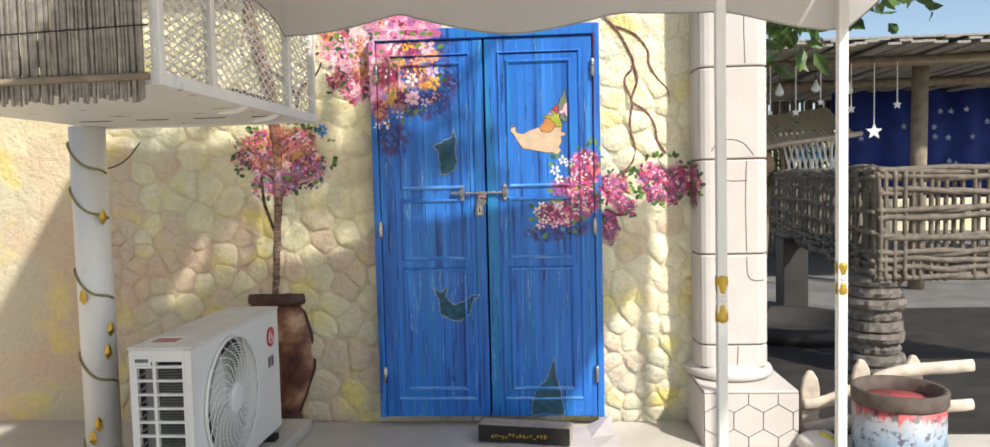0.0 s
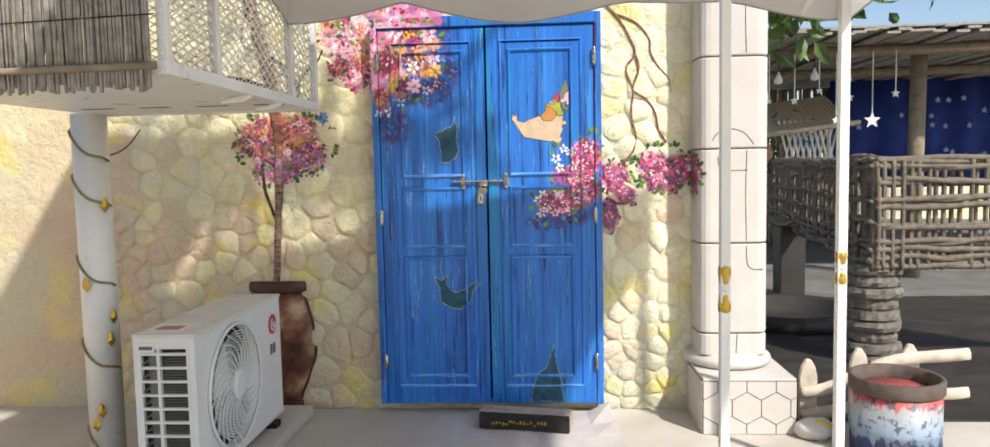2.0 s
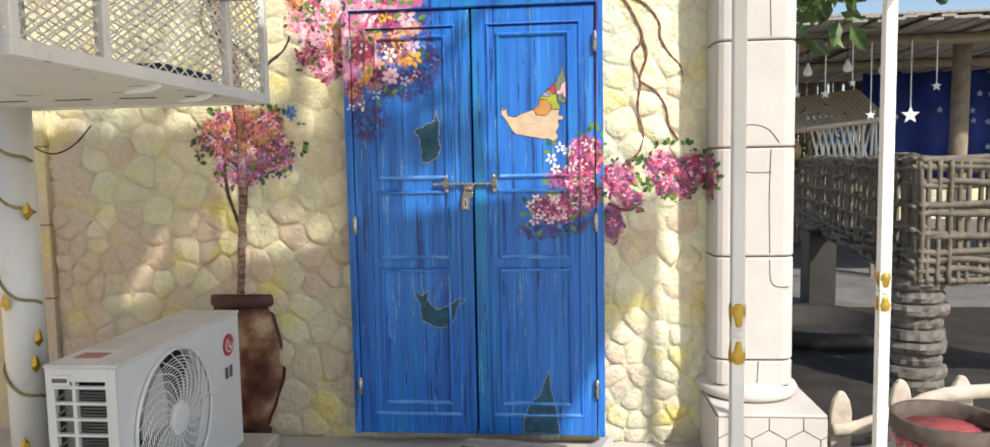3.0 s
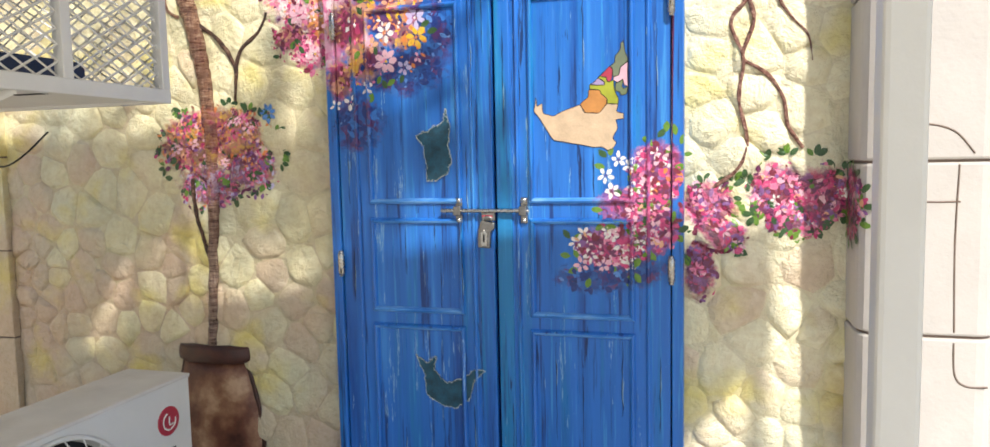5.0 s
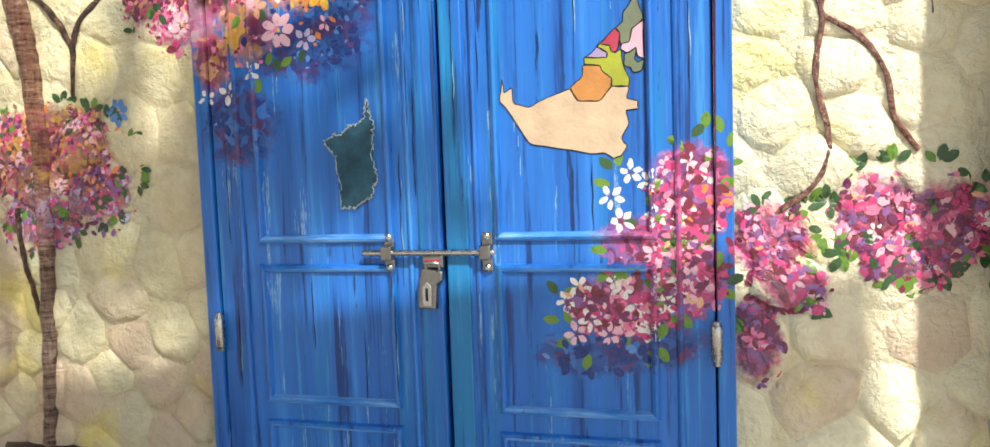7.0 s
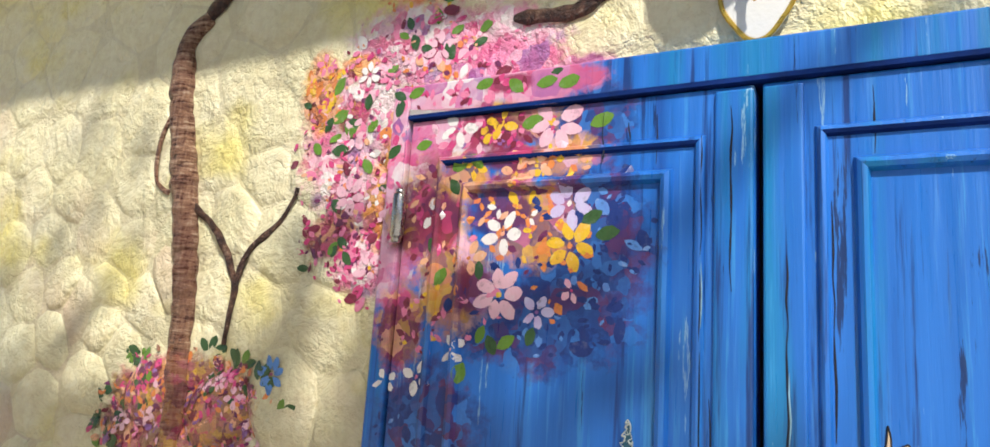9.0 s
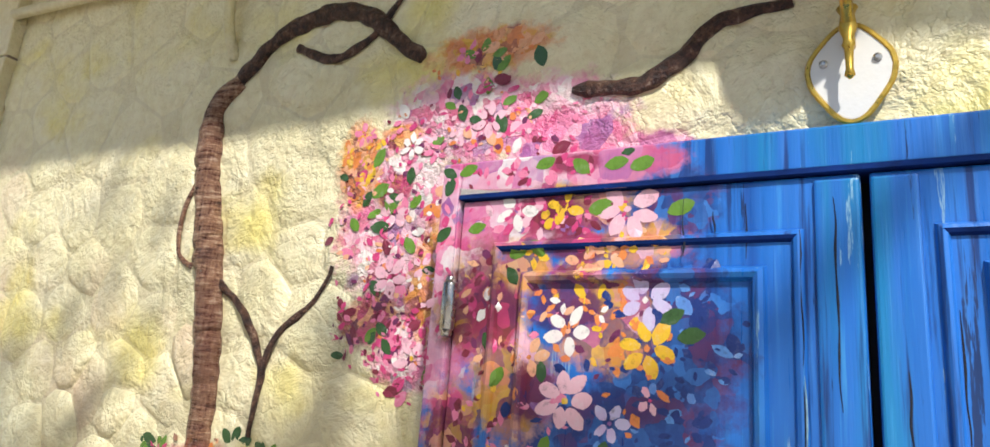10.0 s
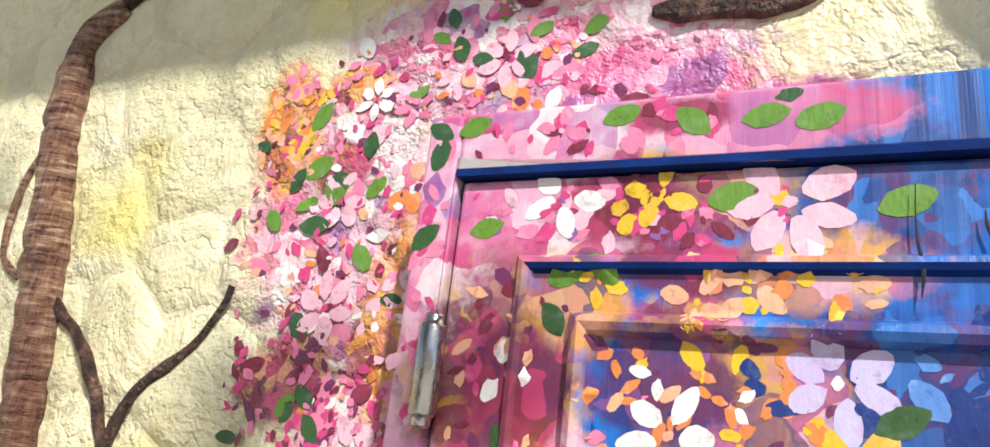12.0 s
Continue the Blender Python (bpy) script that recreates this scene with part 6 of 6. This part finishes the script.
def star_mesh(parent, x, y, z, r, w, name, mat):
    pts = [((r if k % 2 == 0 else r * 0.42) * math.sin(math.tau * k / 10), (r if k % 2 == 0 else r * 0.42) * math.cos(math.tau * k / 10)) for k in range(10)]
    return part(name, plate(bmesh.new(), [(x + a, z + b) for a, b in pts], y + w, y), mat, parent)


build_hut()
rnd = random.Random(14)
for k, (x, z, r) in enumerate(((2.60, 2.02, 0.045), (2.77, 2.0, 0.035), (3.04, 2.0, 0.05), (3.62, 2.02, 0.05), (3.86, 1.77, 0.09), (3.3, 2.1, 0.04), (3.48, 1.78, 0.05), (4.1, 2.05, 0.05))):
    hang = thing("hanging_star", "white star ornament hanging on a cord under the shelter", "ornament", "hanging ornaments")
    star_mesh(hang, x, 4.2, z, r, 0.012, "star", M_WHITE)
    part("cord", tube(bmesh.new(), [(x, 4.206, z + r), (x, 4.206, 2.50)], 0.006, 5), M_WHITE, hang)
for x, z in ((2.86, 2.22), (3.24, 2.25), (3.58, 2.22), (2.68, 2.26)):
    bulb = thing("hanging_bulb", "small white pendant bulb under the shelter", "lamp", "hanging bulbs")
    part("bulb_body", lathe(bmesh.new(), ((0.01, 0.09), (0.018, 0.06), (0.045, 0.0), (0.04, -0.03), (0.012, -0.045)), (x, 4.18, z), 12), M_WHITE, bulb, smooth=True)
    part("cord", tube(bmesh.new(), [(x, 4.18, z + 0.08), (x, 4.18, 2.5)], 0.005, 5), M_DARK, bulb)


def build_awning():
    awn = thing("reed_awning", "small slanting reed awning behind the wicker fence", "awning")
    for k in range(26):
        x = 2.55 + 0.052 * k
        part("awning_reed", boxed(x, x + 0.048, -0.5, 0.5, -0.012, 0.012, turn=Matrix.Translation((0, 5.2, 1.80 + 0.006 * k)) @ pose(0, 0, 0, 24, 0, 0)), M_STRAW, awn)
    part("edge_pole", tube(bmesh.new(), [(2.5, 4.72, 1.62), (3.95, 4.72, 1.78)], 0.025, 8), M_PICKET, awn, smooth=True)
    lat = thing("white_lattice", "white painted lattice panel under the awning", "lattice")
    for k in range(9):
        for s in (1, -1):
            bm = boxed(-0.012, 0.012, 0, 0.012, -0.42, 0.42, turn=Matrix.Translation((3.22 + 0.065 * k, 5.0 + 0.013 * s, 1.42)) @ pose(0, 0, 0, 0, 14 * s, 0))
            part("slat", bm, M_WHITE, lat)
    for k, (x, h) in enumerate(((3.78, 0.62), (3.70, 0.55), (3.86, 0.5))):
        part("stake", tube(bmesh.new(), [(x, 4.98, 1.0), (x + 0.04 - 0.03 * k, 4.98, 1.25 + h)], 0.016, 6), M_WHITE, lat)
    part("cloth_scrap", boxed(3.3, 3.62, 5.02, 5.03, 1.5, 1.68), plain("sky_cloth", (0.10, 0.35, 0.75), 0.7, vary=0.4, scale=20), lat, "sky-blue cloth behind the lattice")
    for sx in (3.15, 3.85):
        part("lattice_post", boxed(sx - 0.02, sx + 0.02, 5.0, 5.04, 0, 1.85), M_TIMBER, lat)
    jug = thing("hanging_basket", "round tan straw basket hanging among leaves", "basket")
    part("bowl", lathe(bmesh.new(), ((0.02, -0.2), (0.15, -0.17), (0.22, -0.02), (0.2, 0.14), (0.10, 0.2)), (2.78, 4.9, 1.42), 18, pose(0, 0, 0, 70, 0, 10).to_3x3()), plain("tan_straw", (0.34, 0.24, 0.14), 0.8, vary=0.3, scale=30), jug, smooth=True)
    part("basket_cord", tube(bmesh.new(), [(2.78, 4.9, 1.5), (2.78, 4.9, 1.78)], 0.008, 5), M_TIMBER, jug)


build_awning()


def leaf_bunch(bm, centre, spread, count, size, rnd):
    for _ in range(count):
        p = Vector(centre) + Vector((rnd.gauss(0, spread[0]), rnd.gauss(0, spread[1]), rnd.gauss(0, spread[2])))
        u = Vector((rnd.gauss(0, 1), rnd.gauss(0, 1), rnd.gauss(-0.7, 0.6))).normalized()
        w = u.cross(Vector((rnd.gauss(0, 1), rnd.gauss(0, 1), rnd.gauss(0, 1)))).normalized()
        nrm = u.cross(w)
        s = size * rnd.uniform(0.6, 1.3)
        vs = [bm.verts.new(p + u * (s * a) + w * (s * b) + nrm * (s * c)) for a, b, c in ((0, 0, 0), (0.35, 0.21, 0.05), (0.75, 0.16, 0.03), (1.05, 0, -0.08), (0.75, -0.16, 0.03), (0.35, -0.21, 0.05), (0.5, 0, -0.02))]
        for k in range(6):
            bm.faces.new((vs[k], vs[(k + 1) % 6], vs[6]))


def build_greens():
    rnd = random.Random(17)
    t = thing("tree", "broad-leaved green tree overhanging the pillar, with an unseen limb added for shade", "tree")
    part("trunk", tube(bmesh.new(), [(1.75, 1.6, 0), (1.8, 1.6, 1.2), (1.72, 1.5, 2.2), (1.9, 1.3, 3.0), (2.0, 1.2, 3.6)], [0.09, 0.08, 0.065, 0.05, 0.03], 10, 0, 0.2), M_TIMBER, t, smooth=True)
    for pts in ([(1.76, 1.5, 2.3), (1.9, 0.9, 2.45), (2.1, 0.5, 2.35)], [(1.9, 1.3, 2.9), (1.5, 0.9, 3.2), (1.2, 0.6, 3.3)], [(1.9, 1.3, 3.0), (2.5, 1.0, 3.1), (3.0, 0.8, 2.9)]):
        part("limb", tube(bmesh.new(), pts, [0.035, 0.022, 0.01], 7), M_TIMBER, t, smooth=True)
    bm = bmesh.new()
    for c, sp, n in (((1.80, 0.75, 2.30), (0.16, 0.2, 0.14), 60), ((2.10, 0.6, 2.42), (0.25, 0.2, 0.10), 60), ((1.70, 1.2, 2.5), (0.25, 0.3, 0.2), 90), ((2.0, 1.0, 2.9), (0.5, 0.4, 0.3), 260), ((1.4, 0.7, 3.3), (0.4, 0.3, 0.2), 160), ((2.8, 0.9, 3.0), (0.4, 0.4, 0.25), 160)):
        leaf_bunch(bm, c, sp, n, 0.15, rnd)
    # unseen limb and leaf bunches, added above the tent to shade the left wall
    part("limb", tube(bmesh.new(), [(1.9, 1.3, 2.95), (1.75, 0.3, 3.35), (1.35, -0.8, 3.68), (0.95, -1.6, 3.66), (0.4, -1.75, 3.66), (-0.42, -1.78, 3.80)], [0.04, 0.034, 0.026, 0.020, 0.014, 0.007], 7), M_TIMBER, t, smooth=True)
    for c, sp, n in (((0.40, -1.75, 3.55), (0.24, 0.15, 0.13), 130), ((0.85, -1.75, 3.45), (0.22, 0.15, 0.13), 120), ((-0.42, -1.75, 3.80), (0.12, 0.15, 0.16), 45)):
        leaf_bunch(bm, c, sp, n, 0.17, rnd)
    part("crown", bm, M_LEAF, t)
    g = thing("climbing_plant", "trailing green plant behind the wicker fence", "plant")
    bm = bmesh.new()
    leaf_bunch(bm, (3.0, 5.1, 1.4), (0.28, 0.08, 0.2), 260, 0.09, rnd)
    part("foliage", bm, M_LEAF, g)
    part("stem", tube(bmesh.new(), [(2.95, 5.1, 0), (3.0, 5.1, 0.8), (3.02, 5.1, 1.5)], 0.02, 6), M_TIMBER, g)


build_greens()
tarp = thing("blue_awning", "bright blue tarpaulin roof beyond the shelter", "awning")
bm = bmesh.new()
vs = [bm.verts.new(p) for p in ((4.5, 9.6, 2.9), (9.5, 9.6, 2.9), (9.5, 10.6, 3.75), (5.2, 10.6, 3.75), (4.5, 11.5, 2.9), (9.5, 11.5, 2.9))]
for f in ((0, 1, 2, 3), (3, 2, 5, 4), (0, 3, 4)):
    bm.faces.new([vs[i] for i in f])
part("tarp_sheet", bm, M_BLUE, tarp).modifiers.new("thickness", "SOLIDIFY").thickness = 0.01
for x, y in ((4.6, 9.7), (9.3, 9.7), (4.6, 11.3), (9.3, 11.3)):
    part("tarp_post", boxed(x - 0.04, x + 0.04, y - 0.04, y + 0.04, 0, 2.9), M_TIMBER, tarp)
link("wall_far", boxed(-6, 12, 13.0, 13.2, 0, 2.2), M_JOINT, label="plain cream wall closing the far courtyard", category="wall", kind="structure")


def build_pickets():
    fence = thing("picket_fence", "low rustic fence of bleached round-topped pickets and wavy rails", "fence")
    for x, h in ((1.63, 0.345), (1.88, 0.40), (2.13, 0.42)):
        y = -0.28
        o = [(x - 0.045, 0.0), (x + 0.045, 0.0), (x + 0.045, h - 0.09), (x + 0.035, h - 0.04), (x + 0.012, h), (x - 0.012, h), (x - 0.035, h - 0.04), (x - 0.045, h - 0.09)]
        part("picket", plate(bmesh.new(), o, y + 0.03, y), M_PICKET, fence, bevel=0.008)
    for z0, z1 in ((0.18, 0.345), (0.06, 0.15)):
        pts = [(1.585, -0.30, z0), (1.70, -0.305, z0 + 0.02), (1.86, -0.30, z0 + 0.09 * (z1 - z0) / 0.165), (2.05, -0.30, z1), (2.4, -0.30, z1 + 0.03)]
        part("rail", tube(bmesh.new(), pts, [0.026, 0.034, 0.03, 0.032, 0.03], 10, 0, 0.2, 0.6), M_PICKET, fence, smooth=True)


build_pickets()


def build_drum():
    drum = thing("painted_drum", "old metal drum painted white, red and blue with drips", "drum")
    x, y, r = 1.90, -0.62, 0.19
    n = Nodes("drip_paint")
    zz = n.math("ADD", n.axis(2), n.math("MULTIPLY", n.math("SUBTRACT", n.noise(1.0, 3, 0.6, n.scaled(30, 30, 2)), 0.5), 0.16))
    c = n.ramp(n.math("MULTIPLY", zz, 2.5), (0.22, (0.02, 0.03, 0.15)), (0.25, (0.20, 0.30, 0.42)), (0.5, (0.32, 0.37, 0.42)), (0.64, (0.34, 0.33, 0.33)), (0.68, (0.48, 0.10, 0.10)))
    c = n.mix(n.ramp(n.noise(22, 5, 0.7), (0.54, 0.0), (0.60, 0.85)), c, (0.06, 0.05, 0.06))
    part("drum_body", lathe(bmesh.new(), ((r, 0), (r, 0.12), (r + 0.006, 0.13), (r, 0.14), (r, 0.30)), (x, y, 0), 32), n.done(c, 0.5), drum, smooth=True)
    part("drum_rim", lathe(bmesh.new(), ((r + 0.004, 0.295), (r + 0.01, 0.305), (r + 0.01, 0.36), (r + 0.004, 0.365), (r - 0.012, 0.362), (r - 0.014, 0.30), (r - 0.014, 0.06), (0.01, 0.055)), (x, y, 0), 32), plain("rust_rim", (0.10, 0.075, 0.06), 0.8, vary=0.4, scale=20), drum, "rusty dark rim", smooth=True)


build_drum()
rock = thing("painted_rock", "pale rounded rock with a yellow band on the floor", "rock")
bm = bmesh.new()
bmesh.ops.create_icosphere(bm, subdivisions=3, radius=1.0)
for v in bm.verts:
    k = 1 + 0.16 * noise.noise(v.co * 1.9) + 0.05 * noise.noise(v.co * 6)
    v.co = Vector((v.co.x * 0.095 * k, v.co.y * 0.07 * k, max(-0.043, v.co.z * 0.058 * k)))
for v in bm.verts:
    v.co += Vector((1.605, -0.44, 0.043))
part("rock_body", bm, M_PILLAR, rock, smooth=True)
part("yellow_band", tube(bmesh.new(), [(1.60, -0.48, 0.102), (1.64, -0.49, 0.085), (1.675, -0.475, 0.06), (1.69, -0.45, 0.04)], 0.009, 6), M_YELLOW, rock, smooth=True)

build_stones()
